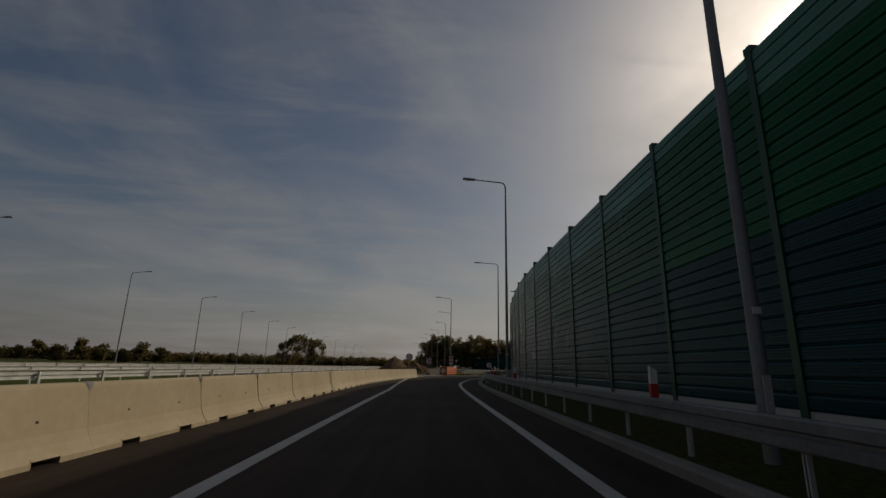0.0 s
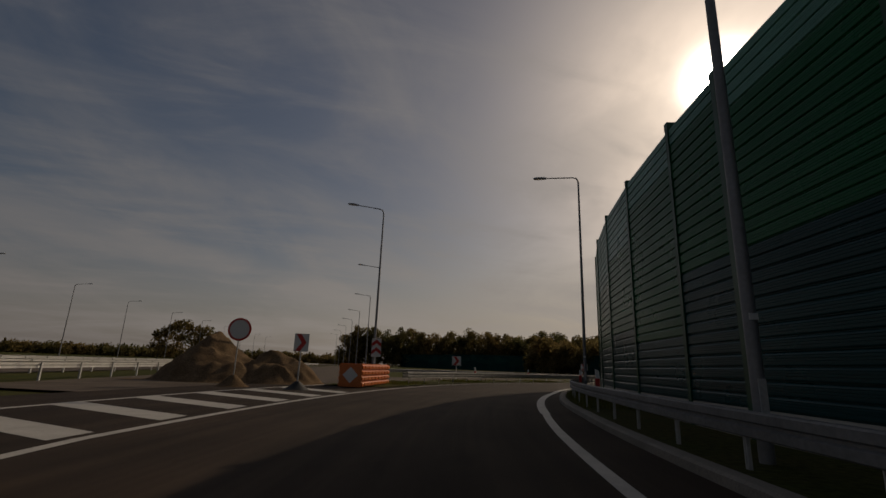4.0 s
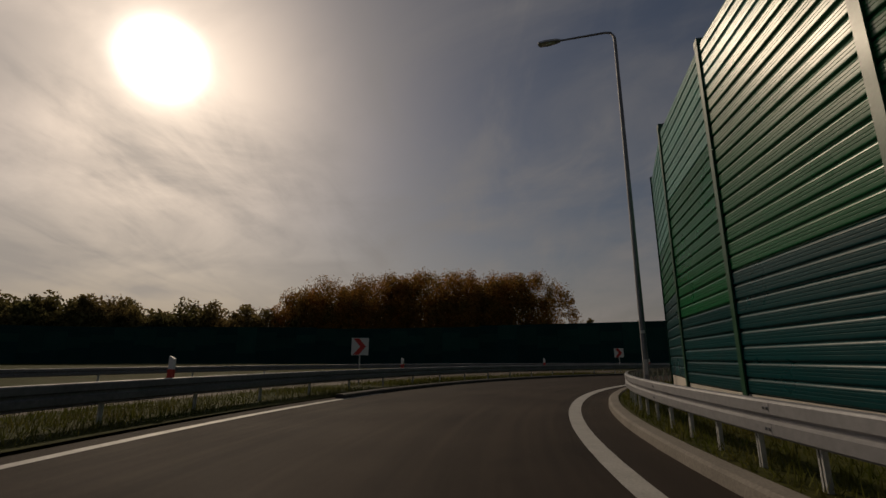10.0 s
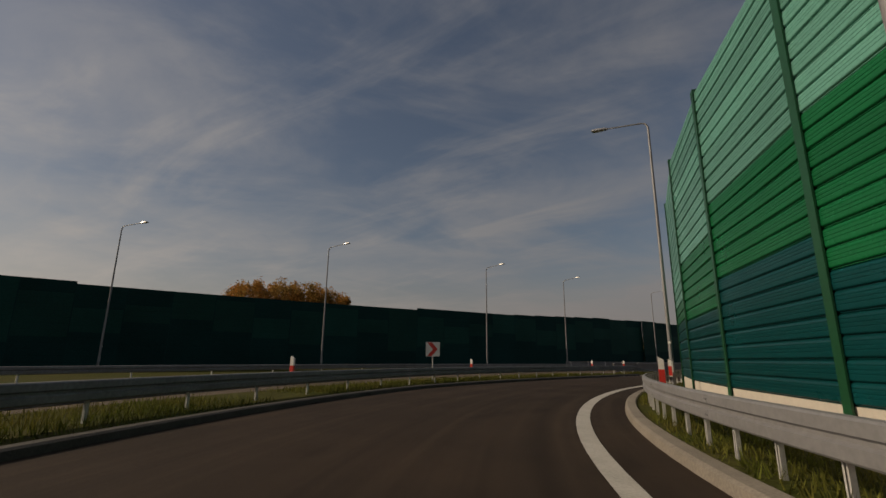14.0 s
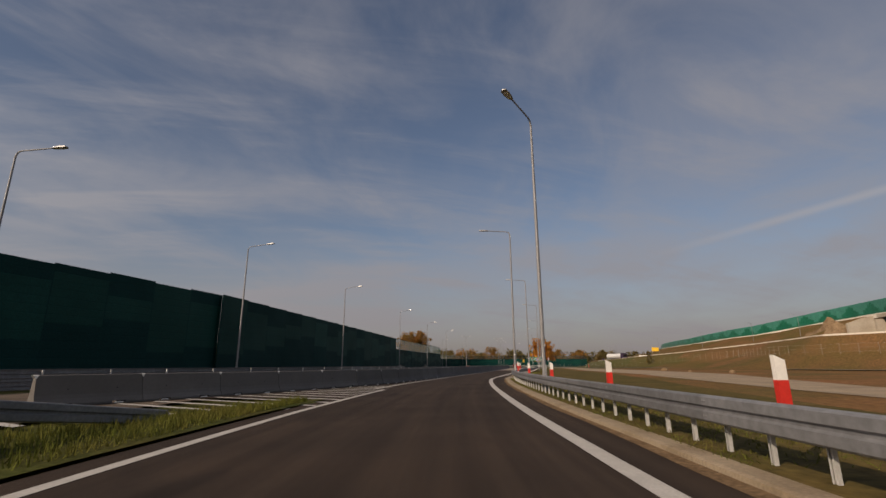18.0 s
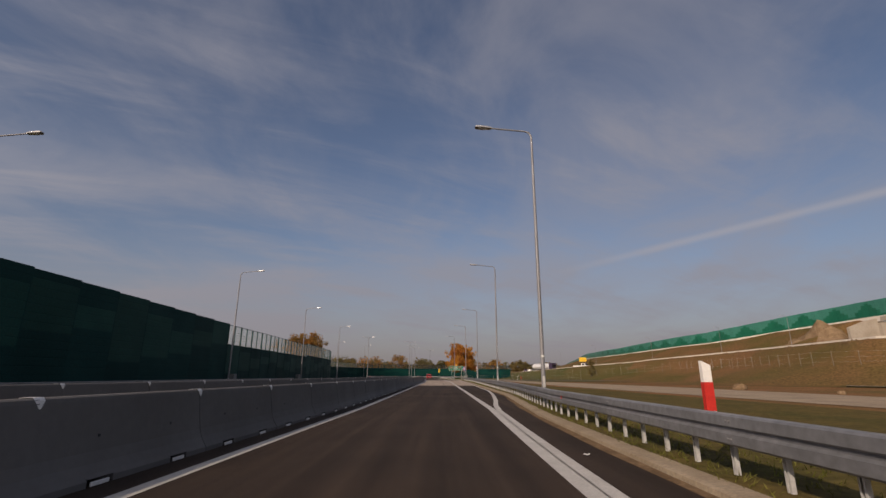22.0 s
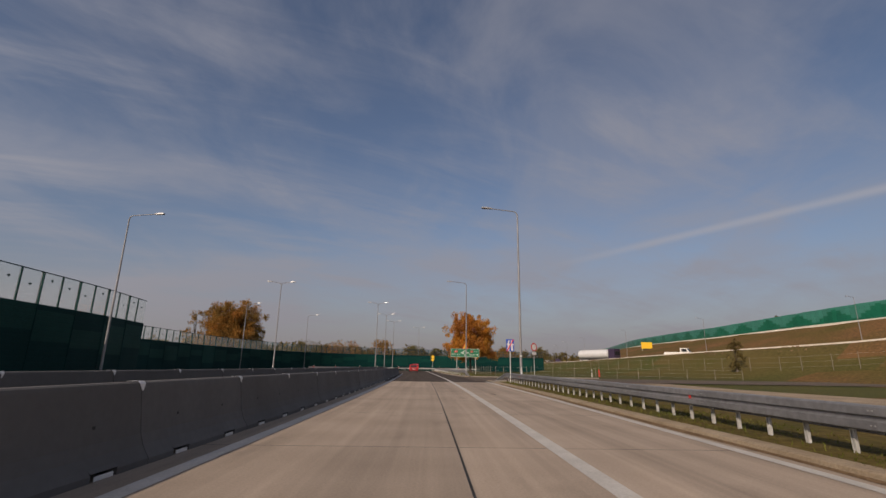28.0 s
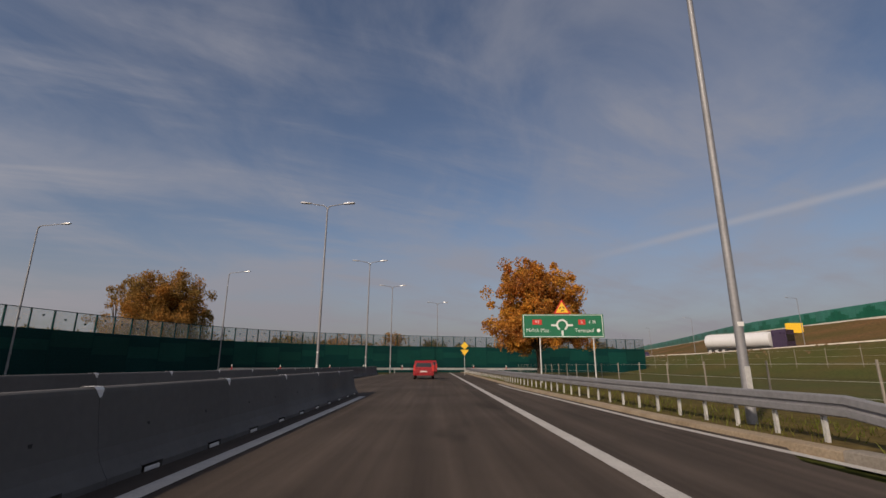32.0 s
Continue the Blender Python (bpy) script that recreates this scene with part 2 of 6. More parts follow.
M = {}
M["asphalt"] = material("asphalt", (0.040, 0.0270, 0.0185), 0.85, spec=0.14, vary=0.3, scale=0.35, fine=70, bump=0.4, second=(0.031, 0.0225, 0.017))
M["asphalt_old"] = material("asphalt_worn", (0.125, 0.098, 0.077), 0.85, spec=0.15, vary=0.28, scale=0.5, fine=45, bump=0.35)
M["asphalt_mid"] = material("asphalt_greyed", (0.068, 0.053, 0.042), 0.85, spec=0.14, vary=0.3, scale=0.35, fine=70, bump=0.4, second=(0.053, 0.042, 0.034))
M["concrete_road"] = material("concrete_road", (0.315, 0.250, 0.190), 0.8, vary=0.14, scale=0.6, fine=35, bump=0.2, rand=0.07)
M["line"] = material("line_paint", (0.446, 0.425, 0.389), 0.6, vary=0.16, scale=2.0, fine=30, bump=0.2)
M["kerb"] = material("kerb_concrete", (0.225, 0.198, 0.165), 0.85, vary=0.2, scale=1.4, fine=30, bump=0.3)
M["kerb_dark"] = material("dark_kerb", (0.055, 0.048, 0.041), 0.85, vary=0.3, scale=1.4, fine=30, bump=0.3)
# shaded copies of the wall greens: the far walls' shade is in these colours
M["panel_shade"] = material("panel_green_shaded", (0.002, 0.034, 0.032), 0.65, spec=0.12, vary=0.2, scale=0.25, fine=9, bump=0.04, rand=0.12)
M["panel_shade_green"] = material("panel_mid_green_shaded", (0.003, 0.047, 0.038), 0.6, spec=0.15, vary=0.2, scale=0.25, fine=9, bump=0.04, rand=0.15)
# one barrier concrete twice: warm sun in the first colour, shade in the second
M["jersey"] = material("sunlit_barrier_concrete", (0.44, 0.365, 0.245), 0.8, vary=0.06, scale=0.7, fine=9, bump=0.04, rand=0.06, second=(0.385, 0.315, 0.205))
M["jersey_shade"] = material("shaded_barrier_concrete", (0.130, 0.124, 0.118), 0.85, spec=0.25, vary=0.06, scale=0.7, fine=9, bump=0.04, rand=0.08, second=(0.112, 0.106, 0.100))
M["grass"] = material("grass", (0.046, 0.056, 0.012), 0.95, spec=0.06, vary=0.5, scale=0.35, fine=9.0, bump=0.7, second=(0.066, 0.058, 0.018))
M["field"] = material("dry_field", (0.200, 0.094, 0.041), 0.95, spec=0.06, vary=0.45, scale=0.09, fine=4.0, bump=0.6, second=(0.100, 0.076, 0.026))
M["bank"] = material("bank_grass", (0.155, 0.084, 0.037), 0.95, spec=0.06, vary=0.45, scale=0.09, fine=3.0, bump=0.6, second=(0.088, 0.072, 0.022))
M["bank_mid"] = material("bank_grass_mixed", (0.105, 0.078, 0.029), 0.95, spec=0.06, vary=0.4, scale=0.045, fine=3.0, bump=0.6, second=(0.072, 0.070, 0.021))
M["rubble"] = material("stony_rubble", (0.24, 0.165, 0.098), 0.95, spec=0.06, vary=0.5, scale=0.7, fine=6.0, bump=0.9, second=(0.15, 0.10, 0.058))
M["verge_dry"] = material("mown_verge", (0.104, 0.074, 0.024), 0.95, spec=0.06, vary=0.4, scale=0.5, fine=6.0, bump=0.8, second=(0.066, 0.058, 0.017))
M["verge_lush"] = material("lush_verge", (0.075, 0.098, 0.016), 0.95, spec=0.06, vary=0.35, scale=0.25, fine=8.0, bump=0.6, second=(0.060, 0.072, 0.014))
M["meadow"] = material("meadow_grass", (0.060, 0.068, 0.018), 0.95, spec=0.08, vary=0.35, scale=0.15, fine=5.0, bump=0.6, second=(0.086, 0.072, 0.025))
M["dirt"] = material("sandy_track", (0.31, 0.245, 0.175), 0.95, spec=0.08, vary=0.25, scale=0.5, fine=12, bump=0.5)
M["soil"] = material("heaped_soil", (0.115, 0.074, 0.041), 0.95, spec=0.08, vary=0.4, scale=1.6, fine=14, bump=0.9, second=(0.175, 0.118, 0.068))
M["blade"] = material("grass_blade", (0.094, 0.112, 0.020), 0.8, spec=0.06, vary=0.3, scale=0.8, fine=10, bump=0, second=(0.145, 0.128, 0.034), island=True, rand=0.4)
M["panel_dark"] = material("panel_teal_dark", (0.001, 0.048, 0.052), 0.30, spec=0.22, vary=0.12, scale=0.8, fine=25, bump=0.05, rand=0.10)
M["panel_green"] = material("panel_green", (0.002, 0.112, 0.038), 0.30, spec=0.22, vary=0.12, scale=0.8, fine=25, bump=0.05, rand=0.10)
M["panel_teal"] = material("panel_teal", (0.006, 0.118, 0.068), 0.34, spec=0.3, vary=0.12, scale=0.8, fine=25, bump=0.05, rand=0.10)
M["panel_light"] = material("panel_light_teal", (0.10, 0.29, 0.235), 0.32, spec=0.3, vary=0.10, scale=0.8, fine=25, bump=0.05, rand=0.16)
M["post_green"] = material("post_green", (0.006, 0.066, 0.025), 0.42, vary=0.15, scale=1.2, fine=20, bump=0.05)
M["kerb_sandy"] = material("sandy_kerb", (0.285, 0.225, 0.155), 0.9, vary=0.22, scale=1.1, fine=22, bump=0.35, second=(0.20, 0.15, 0.095))
M["bridge_concrete"] = material("bridge_concrete", (0.37, 0.325, 0.265), 0.88, vary=0.14, scale=0.35, fine=5, bump=0.1, second=(0.30, 0.255, 0.20))
M["panel_step"] = material("panel_step_teal", (0.040, 0.190, 0.145), 0.36, spec=0.25, vary=0.10, scale=0.8, fine=25, bump=0.05, rand=0.06)
M["plinth"] = material("plinth_concrete", (0.56, 0.51, 0.44), 0.85, vary=0.06, scale=1.0, fine=12, bump=0.08, rand=0.05)
M["steel"] = material("galvanised_steel", (0.25, 0.25, 0.26), 0.6, metal=0.4, vary=0.12, scale=1.3, fine=14, bump=0.05)
M["steel_dim"] = material("dull_galvanised_steel", (0.195, 0.200, 0.212), 0.55, metal=0.35, vary=0.2, scale=0.9, fine=9, bump=0.06, rand=0.14)
M["steel_dull"] = material("galvanised_post", (0.50, 0.495, 0.48), 0.55, metal=0.15, vary=0.15, scale=2.0, fine=18, bump=0.08)
# darker steel copy: puts shade into rails; also the grey of cabinets and clips
M["steel_shade_dark"] = material("shade_dark_steel", (0.20, 0.20, 0.20), 0.65, metal=0.3, vary=0.2, scale=1.3, fine=14, bump=0.06)
M["lamp"] = material("lamp_housing", (0.42, 0.42, 0.42), 0.4, metal=0.4, vary=0.1, bump=0.0)
M["lens"] = material("lamp_lens", (0.72, 0.72, 0.70), 0.25, vary=0.05, bump=0.0)
M["white"] = material("white_plastic", (0.74, 0.72, 0.68), 0.45, vary=0.08, scale=3, fine=30, bump=0.03)
M["red"] = material("red_reflector", (0.55, 0.03, 0.02), 0.4, vary=0.12, scale=4, fine=30, bump=0.03)
M["orange"] = material("orange_plastic", (0.62, 0.15, 0.025), 0.35, vary=0.12, scale=2, fine=20, bump=0.05)
M["black"] = material("black_rubber", (0.02, 0.02, 0.02), 0.7, vary=0.2, bump=0.1)
M["sign_back"] = material("sign_back", (0.16, 0.16, 0.16), 0.5, metal=0.3, vary=0.1, bump=0.0)
M["sign_green"] = material("sign_green", (0.008, 0.135, 0.062), 0.35, vary=0.05, bump=0.0)
M["sign_blue"] = material("sign_blue", (0.02, 0.07, 0.36), 0.35, vary=0.05, bump=0.0)
M["sign_yellow"] = material("sign_yellow", (0.78, 0.48, 0.03), 0.35, vary=0.05, bump=0.0)
M["sign_white"] = material("sign_white", (0.66, 0.65, 0.62), 0.35, vary=0.04, bump=0.0)
M["car_red"] = material("red_car_paint", (0.24, 0.012, 0.014), 0.3, vary=0.04, bump=0.0)
M["car_dark"] = material("purple_dark_paint", (0.045, 0.03, 0.06), 0.3, vary=0.05, bump=0.0)
M["tank"] = material("tank_steel", (0.72, 0.72, 0.72), 0.35, metal=0.2, vary=0.06, scale=0.5, fine=6, bump=0.0)
M["glass_dark"] = material("dark_glass", (0.02, 0.022, 0.025), 0.08, vary=0.05, bump=0.0)
M["bark"] = material("bark", (0.10, 0.075, 0.055), 0.9, vary=0.3, scale=4, fine=25, bump=0.6)
M["leaf_orange"] = material("leaf_orange", (0.62, 0.31, 0.045), 0.7, spec=0.1, vary=0.3, scale=0.35, fine=4, bump=0, second=(0.40, 0.165, 0.05), island=True, rand=0.45)
M["leaf_yellow"] = material("leaf_yellow_brown", (0.40, 0.19, 0.045), 0.75, spec=0.1, vary=0.25, scale=0.2, fine=3, bump=0, second=(0.22, 0.155, 0.05), island=True, rand=0.5)
M["leaf_dark"] = material("leaf_dark_mixed", (0.22, 0.155, 0.06), 0.8, spec=0.08, vary=0.3, scale=0.05, fine=1.5, bump=0, second=(0.13, 0.125, 0.05), island=True, rand=0.5)


def see_through(m, share):
    """Leaves let part of the light through."""
    n, l = m.node_tree.nodes, m.node_tree.links
    b, out = n["Principled BSDF"], n["Material Output"]
    tl, mx = n.new("ShaderNodeBsdfTranslucent"), n.new("ShaderNodeMixShader")
    mx.inputs[0].default_value = share
    l.new(b.inputs["Base Color"].links[0].from_socket, tl.inputs["Color"])
    l.new(b.outputs[0], mx.inputs[1])
    l.new(tl.outputs[0], mx.inputs[2])
    l.new(mx.outputs[0], out.inputs["Surface"])


for key, share in (("leaf_orange", 0.55), ("leaf_yellow", 0.55), ("leaf_dark", 0.55), ("blade", 0.3)):
    see_through(M[key], share)


def glass_material():
    m = bpy.data.materials.new("clear_acrylic")
    m.use_nodes = True
    n, l = m.node_tree.nodes, m.node_tree.links
    out = n["Material Output"]
    n.remove(n["Principled BSDF"])
    tr, gl, mx = n.new("ShaderNodeBsdfTransparent"), n.new("ShaderNodeBsdfGlossy"), n.new("ShaderNodeMixShader")
    tr.inputs[0].default_value = (0.90, 0.93, 0.93, 1)
    gl.inputs["Roughness"].default_value = 0.1
    mx.inputs[0].default_value = 0.07
    l.new(tr.outputs[0], mx.inputs[1])
    l.new(gl.outputs[0], mx.inputs[2])
    # weathered, slightly milky acrylic
    milk, blend = n.new("ShaderNodeBsdfTranslucent"), n.new("ShaderNodeMixShader")
    milk.inputs["Color"].default_value = (0.5, 0.53, 0.57, 1)
    blend.inputs[0].default_value = 0.09
    l.new(mx.outputs[0], blend.inputs[1])
    l.new(milk.outputs[0], blend.inputs[2])
    l.new(blend.outputs[0], out.inputs["Surface"])
    return m


M["pane"] = glass_material()


def worn_by_traffic(m, depth=0.3):
    """Streaks drawn out along the lane, polished wheel tracks and scattered dark stains."""
    n, l = m.node_tree.nodes, m.node_tree.links
    b = n["Principled BSDF"]
    pos = n.new("ShaderNodeAttribute")
    pos.attribute_name = "road_pos"
    val = None
    for sx, sy, lo, hi, amount in ((0.045, 2.2, 0.35, 0.65, depth), (0.35, 0.9, 0.60, 0.72, -depth * 0.8), (0.12, 7.0, 0.4, 0.7, depth * 0.5)):
        mp = n.new("ShaderNodeMapping")
        mp.inputs["Scale"].default_value = (sx, sy, 0)
        l.new(pos.outputs["Vector"], mp.inputs[0])
        t = n.new("ShaderNodeTexNoise")
        t.inputs["Scale"].default_value, t.inputs["Detail"].default_value = 1.0, 6
        l.new(mp.outputs[0], t.inputs["Vector"])
        r = n.new("ShaderNodeMapRange")
        r.inputs["From Min"].default_value, r.inputs["From Max"].default_value = lo, hi
        r.inputs["To Min"].default_value, r.inputs["To Max"].default_value = (1 - amount / 2, 1 + amount / 2) if amount > 0 else (1.0, 1 + amount)
        l.new(t.outputs["Fac"], r.inputs["Value"])
        if val is None:
            val = r.outputs[0]
        else:
            mm = n.new("ShaderNodeMath")
            mm.operation = "MULTIPLY"
            l.new(val, mm.inputs[0])
            l.new(r.outputs[0], mm.inputs[1])
            val = mm.outputs[0]
    old = b.inputs["Base Color"].links[0].from_socket
    h = n.new("ShaderNodeHueSaturation")
    l.new(val, h.inputs["Value"])
    l.new(old, h.inputs["Color"])
    l.new(h.outputs["Color"], b.inputs["Base Color"])


worn_by_traffic(M["asphalt"], 0.45)
worn_by_traffic(M["asphalt_mid"], 0.45)
worn_by_traffic(M["asphalt_old"], 0.35)
worn_by_traffic(M["concrete_road"], 0.28)

# ---- mesh helpers ----
class Build:
    """Collects vertices and faces for one mesh."""

    def __init__(self):
        self.v, self.f, self.m, self.sd = [], [], [], []

    def add(self, verts, faces, mat=0, sd=None):
        o = len(self.v)
        self.v.extend([tuple(p) for p in verts])
        self.f.extend([tuple(i + o for i in f) for f in faces])
        self.m.extend([mat] * len(faces))
        self.sd.extend(sd or [(0, 0, 0)] * len(verts))
        return self

    def box(self, x0, x1, y0, y1, z0, z1, mat=0, b=0.0):
        if b:
            # chamfered upright edges and top
            ring = lambda k, z: [(x0 + k, y0 + k, z), (x1 - k, y0 + k, z), (x1 - k, y1 - k, z), (x0 + k, y1 - k, z)]
            v = ring(0, z0) + ring(0, z1 - b) + ring(b, z1)
            f = [(3, 2, 1, 0)] + [(i, (i + 1) % 4, 4 + (i + 1) % 4, 4 + i) for i in range(4)]
            f += [(4 + i, 4 + (i + 1) % 4, 8 + (i + 1) % 4, 8 + i) for i in range(4)] + [(8, 9, 10, 11)]
            return self.add(v, f, mat)
        v = [(x, y, z) for z in (z0, z1) for y in (y0, y1) for x in (x0, x1)]
        return self.add(v, [(0, 2, 3, 1), (4, 5, 7, 6), (0, 1, 5, 4), (2, 6, 7, 3), (0, 4, 6, 2), (1, 3, 7, 5)], mat)

    def tube(self, path, radii, n=10, mat=0, caps=True):
        """A round tube along points with a radius at each."""
        rings = []
        for i, p in enumerate(path):
            a = Vector(path[max(i - 1, 0)])
            c = Vector(path[min(i + 1, len(path) - 1)])
            q = (c - a).to_track_quat("Z", "Y")
            rings.append([Vector(p) + q @ Vector((math.cos(2 * math.pi * k / n) * radii[i], math.sin(2 * math.pi * k / n) * radii[i], 0)) for k in range(n)])
        v = [p for r in rings for p in r]
        f = [(i * n + k, i * n + (k + 1) % n, (i + 1) * n + (k + 1) % n, (i + 1) * n + k) for i in range(len(path) - 1) for k in range(n)]
        if caps:
            f += [tuple(range(n - 1, -1, -1)), tuple((len(path) - 1) * n + k for k in range(n))]
        return self.add(v, f, mat)

    def prism(self, outline, y0, y1, mat=0):
        """An outline in x, z pushed from y0 to y1."""
        n = len(outline)
        v = [(x, y0, z) for x, z in outline] + [(x, y1, z) for x, z in outline]
        f = [(k, (k + 1) % n, n + (k + 1) % n, n + k) for k in range(n)] + [tuple(range(n - 1, -1, -1)), tuple(range(n, 2 * n))]
        return self.add(v, f, mat)

    def mesh(self, name, mats, smooth=False):
        me = bpy.data.meshes.new(name)
        me.from_pydata(self.v, [], self.f)
        for m in mats if isinstance(mats, (list, tuple)) else [mats]:
            me.materials.append(m)
        if any(self.m):
            me.polygons.foreach_set("material_index", self.m)
        if any(p[2] for p in self.sd):
            me.attributes.new("road_pos", "FLOAT_VECTOR", "POINT").data.foreach_set("vector", [c for p in self.sd for c in p])
        if smooth:
            me.shade_smooth()
            me.set_sharp_from_angle(angle=radians(35))
        me.update()
        return me


def part(name, data, mats, parent=None, label="", smooth=False, at=None):
    me = data.mesh(name, mats, smooth) if isinstance(data, Build) else data
    ob = new(name, me)
    if parent is not None:
        ob.parent = parent
    if at is not None:
        ob.matrix_basis = at
    if label:
        tagged(ob, label)
    return ob


def thing(name, label, category, m=None, group="", kind=""):
    ob = new(name)
    ob.empty_display_size = 0.3
    if m is not None:
        ob.matrix_basis = m
    return tagged(ob, label, category, group, kind)


# ---- the drive's line: station s along it, d to its right ----
STOPS = np.array([p[1:3] for p in PATH])
_pts = []
for i in range(len(STOPS) - 1):
    p0 = STOPS[i - 1] if i else 2 * STOPS[0] - STOPS[1]
    p3 = STOPS[i + 2] if i + 2 < len(STOPS) else 2 * STOPS[-1] - STOPS[-2]
    for u in np.linspace(0, 1, 8, endpoint=False):
        p1, p2 = STOPS[i], STOPS[i + 1]
        _pts.append(0.5 * (2 * p1 + (p2 - p0) * u + (2 * p0 - 5 * p1 + 4 * p2 - p3) * u * u + (3 * p1 - p0 - 3 * p2 + p3) * u ** 3))
_pts.append(STOPS[-1])
_pts = np.array(_pts)
_s = np.concatenate([[0], np.cumsum(np.hypot(*np.diff(_pts, axis=0).T))])
LAST = float(_s[-1])
_g = np.arange(0, LAST, 1.0)
_cx, _cy = np.interp(_g, _s, _pts[:, 0]), np.interp(_g, _s, _pts[:, 1])
_w = np.hanning(11)
_w /= _w.sum()
_h = np.unwrap(np.arctan2(np.gradient(_cy), np.gradient(_cx)))
_h = np.convolve(np.pad(_h, 5, mode="edge"), _w, "valid")


def head(s):
    """Heading in radians, from +x, at station s."""
    return float(np.interp(s, _g, _h))


def at(s, d=0.0, z=0.0):
    h = head(s)
    k = min(max(s, 0.0), LAST)
    x, y = float(np.interp(k, _s, _pts[:, 0])), float(np.interp(k, _s, _pts[:, 1]))
    x, y = x + math.cos(h) * (s - k), y + math.sin(h) * (s - k)
    return Vector((x + math.sin(h) * d, y - math.cos(h) * d, z))


def place(s, d, z=0.0, turn=0.0):
    """A pose at station s whose +y runs along the road and +x to its right."""
    p = at(s, d, z)
    return pose(p.x, p.y, p.z, 0, 0, math.degrees(head(s)) - 90 + turn)


def table(*pairs):
    xs, ys = zip(*pairs)
    return lambda s: float(np.interp(s, xs, ys))


def sweep(b, profile, s0, s1, off, step=1.0, mat=0, caps=True, closed=False):
    """A profile of (d, z) carried along the road at offset off(s)."""
    n = max(1, int(math.ceil((s1 - s0) / step)))
    st = [s0 + (s1 - s0) * i / n for i in range(n + 1)]
    k = len(profile)
    v = [at(s, off(s) + d, z) for s in st for d, z in profile]
    e = k if closed else k - 1
    f = [(i * k + j, i * k + (j + 1) % k, (i + 1) * k + (j + 1) % k, (i + 1) * k + j) for i in range(n) for j in range(e)]
    if closed and caps:
        f += [tuple(range(k)), tuple(n * k + j for j in range(k - 1, -1, -1))]
    return b.add(v, f, mat)


def ribbon(b, s0, s1, left, right, z, step=1.0, mat=0, cross=1):
    n = max(1, int(math.ceil((s1 - s0) / step)))
    v, f, sd = [], [], []
    for i in range(n + 1):
        s = s0 + (s1 - s0) * i / n
        for j in range(cross + 1):
            d = left(s) + (right(s) - left(s)) * j / cross
            v.append(at(s, d, z))
            sd.append((s, d, 1.0))
    k = cross + 1
    for i in range(n):
        for j in range(cross):
            f.append((i * k + j, i * k + j + 1, (i + 1) * k + j + 1, (i + 1) * k + j))
    return b.add(v, f, mat, sd)


const = lambda v: (lambda s: v)
plus = lambda fn, v: (lambda s: fn(s) + v)

LINE_L = table((-40, -2.1), (13, -2.1), (24, -2.1), (32, -2.5), (38, -3.1), (46, -4.2), (53, -5.0), (60, -5.0), (72, -5.0), (120, -5.0), (165, -5.2), (176, -4.3), (184, -3.9), (200, -3.9), (222, -3.4))
LINE_R = table((-40, 1.75), (10, 1.8), (35, 1.6), (47, 1.7), (60, 2.3), (73, 2.4), (83, 1.8), (95, 1.7), (124, 1.55), (145, 1.4), (155, 1.5), (170, 1.7), (182, 2.1), (195, 2.1), (208, 1.9), (228, 1.42), (251, 1.9), (280, 1.82), (320, 1.88), (375, 2.2), (430, 2.4))
CURB = table((-40, 2.9), (40, 2.9), (60, 3.2), (78, 2.75), (104, 2.45), (145, 2.2), (157, 2.4), (181, 2.85), (195, 3.05), (208, 2.9), (228, 2.6), (248, 3.0), (263, 3.95), (280, 4.15), (300, 4.5), (320, 5.0), (356, 5.5), (372, 5.6), (380, 4.9), (395, 4.3), (460, 4.3))
RAIL = table(*[(s, CURB(s) + 0.55) for s in range(-40, 264, 3)], (280, 4.9), (320, 5.9), (340, 6.35), (352, 6.6), (358, 6.7))
WALL = table((-40, 6.0), (40, 6.0), (60, 5.4), (80, 4.6), (120, 4.2), (150, 4.1), (190, 4.4))
WALL_TOP = table((-40, 7.1), (18, 7.1), (36, 7.45), (60, 7.4), (100, 7.1), (140, 6.8), (186, 6.0))
RAIL_L = table((60, -6.6), (120, -6.5), (170, -6.7), (182, -6.0), (200, -6.6))
JERSEY = table((-40, -4.35), (60, -4.6))
JERSEY_B = table((196, -15.0), (200, -12.7), (203, -11.1), (206, -9.6), (209, -8.2), (212.5, -6.8), (216, -5.5), (220, -4.8), (228, -3.98), (251, -3.45), (277, -3.5), (320, -3.4), (375, -3.3), (388, -3.3))

# ---- ground ----
def grid_sheet(size, n, z, height):
    b = Build()
    ax = [math.copysign(abs(u) ** 2.2, u) * size for u in np.linspace(-1, 1, n)]
    v = [(x + 50, y + 10, z + height(x, y)) for y in ax for x in ax]
    f = [(j * n + i, j * n + i + 1, (j + 1) * n + i + 1, (j + 1) * n + i) for j in range(n - 1) for i in range(n - 1)]
    return b.add(v, f)


tagged(part("ground", grid_sheet(4200, 60, -0.10, lambda x, y: 0.0), M["grass"], smooth=True), "rough autumn grass verge and open land", "ground", kind="structure")

# dry field, sandy track and meadow beyond the right-hand rail
b = Build()
ribbon(b, 196, 340, const(9.5), const(75), -0.06, 4, cross=6)
tagged(part("field", b, M["field"]), "dry brown autumn field with sparse weeds", "field", kind="structure")
b = Build()
ribbon(b, 200, 376, table((200, 14.6), (225, 17), (250, 18), (290, 15), (376, 14.8)), table((200, 18.5), (225, 23.5), (250, 28), (290, 27), (320, 24), (345, 21), (376, 23)), -0.035, 3, cross=3)
tagged(part("track", b, M["dirt"]), "pale sandy service track through the field", "track", kind="structure")
b = Build()
ribbon(b, 338, 520, const(7.0), const(70), -0.05, 4, cross=6)
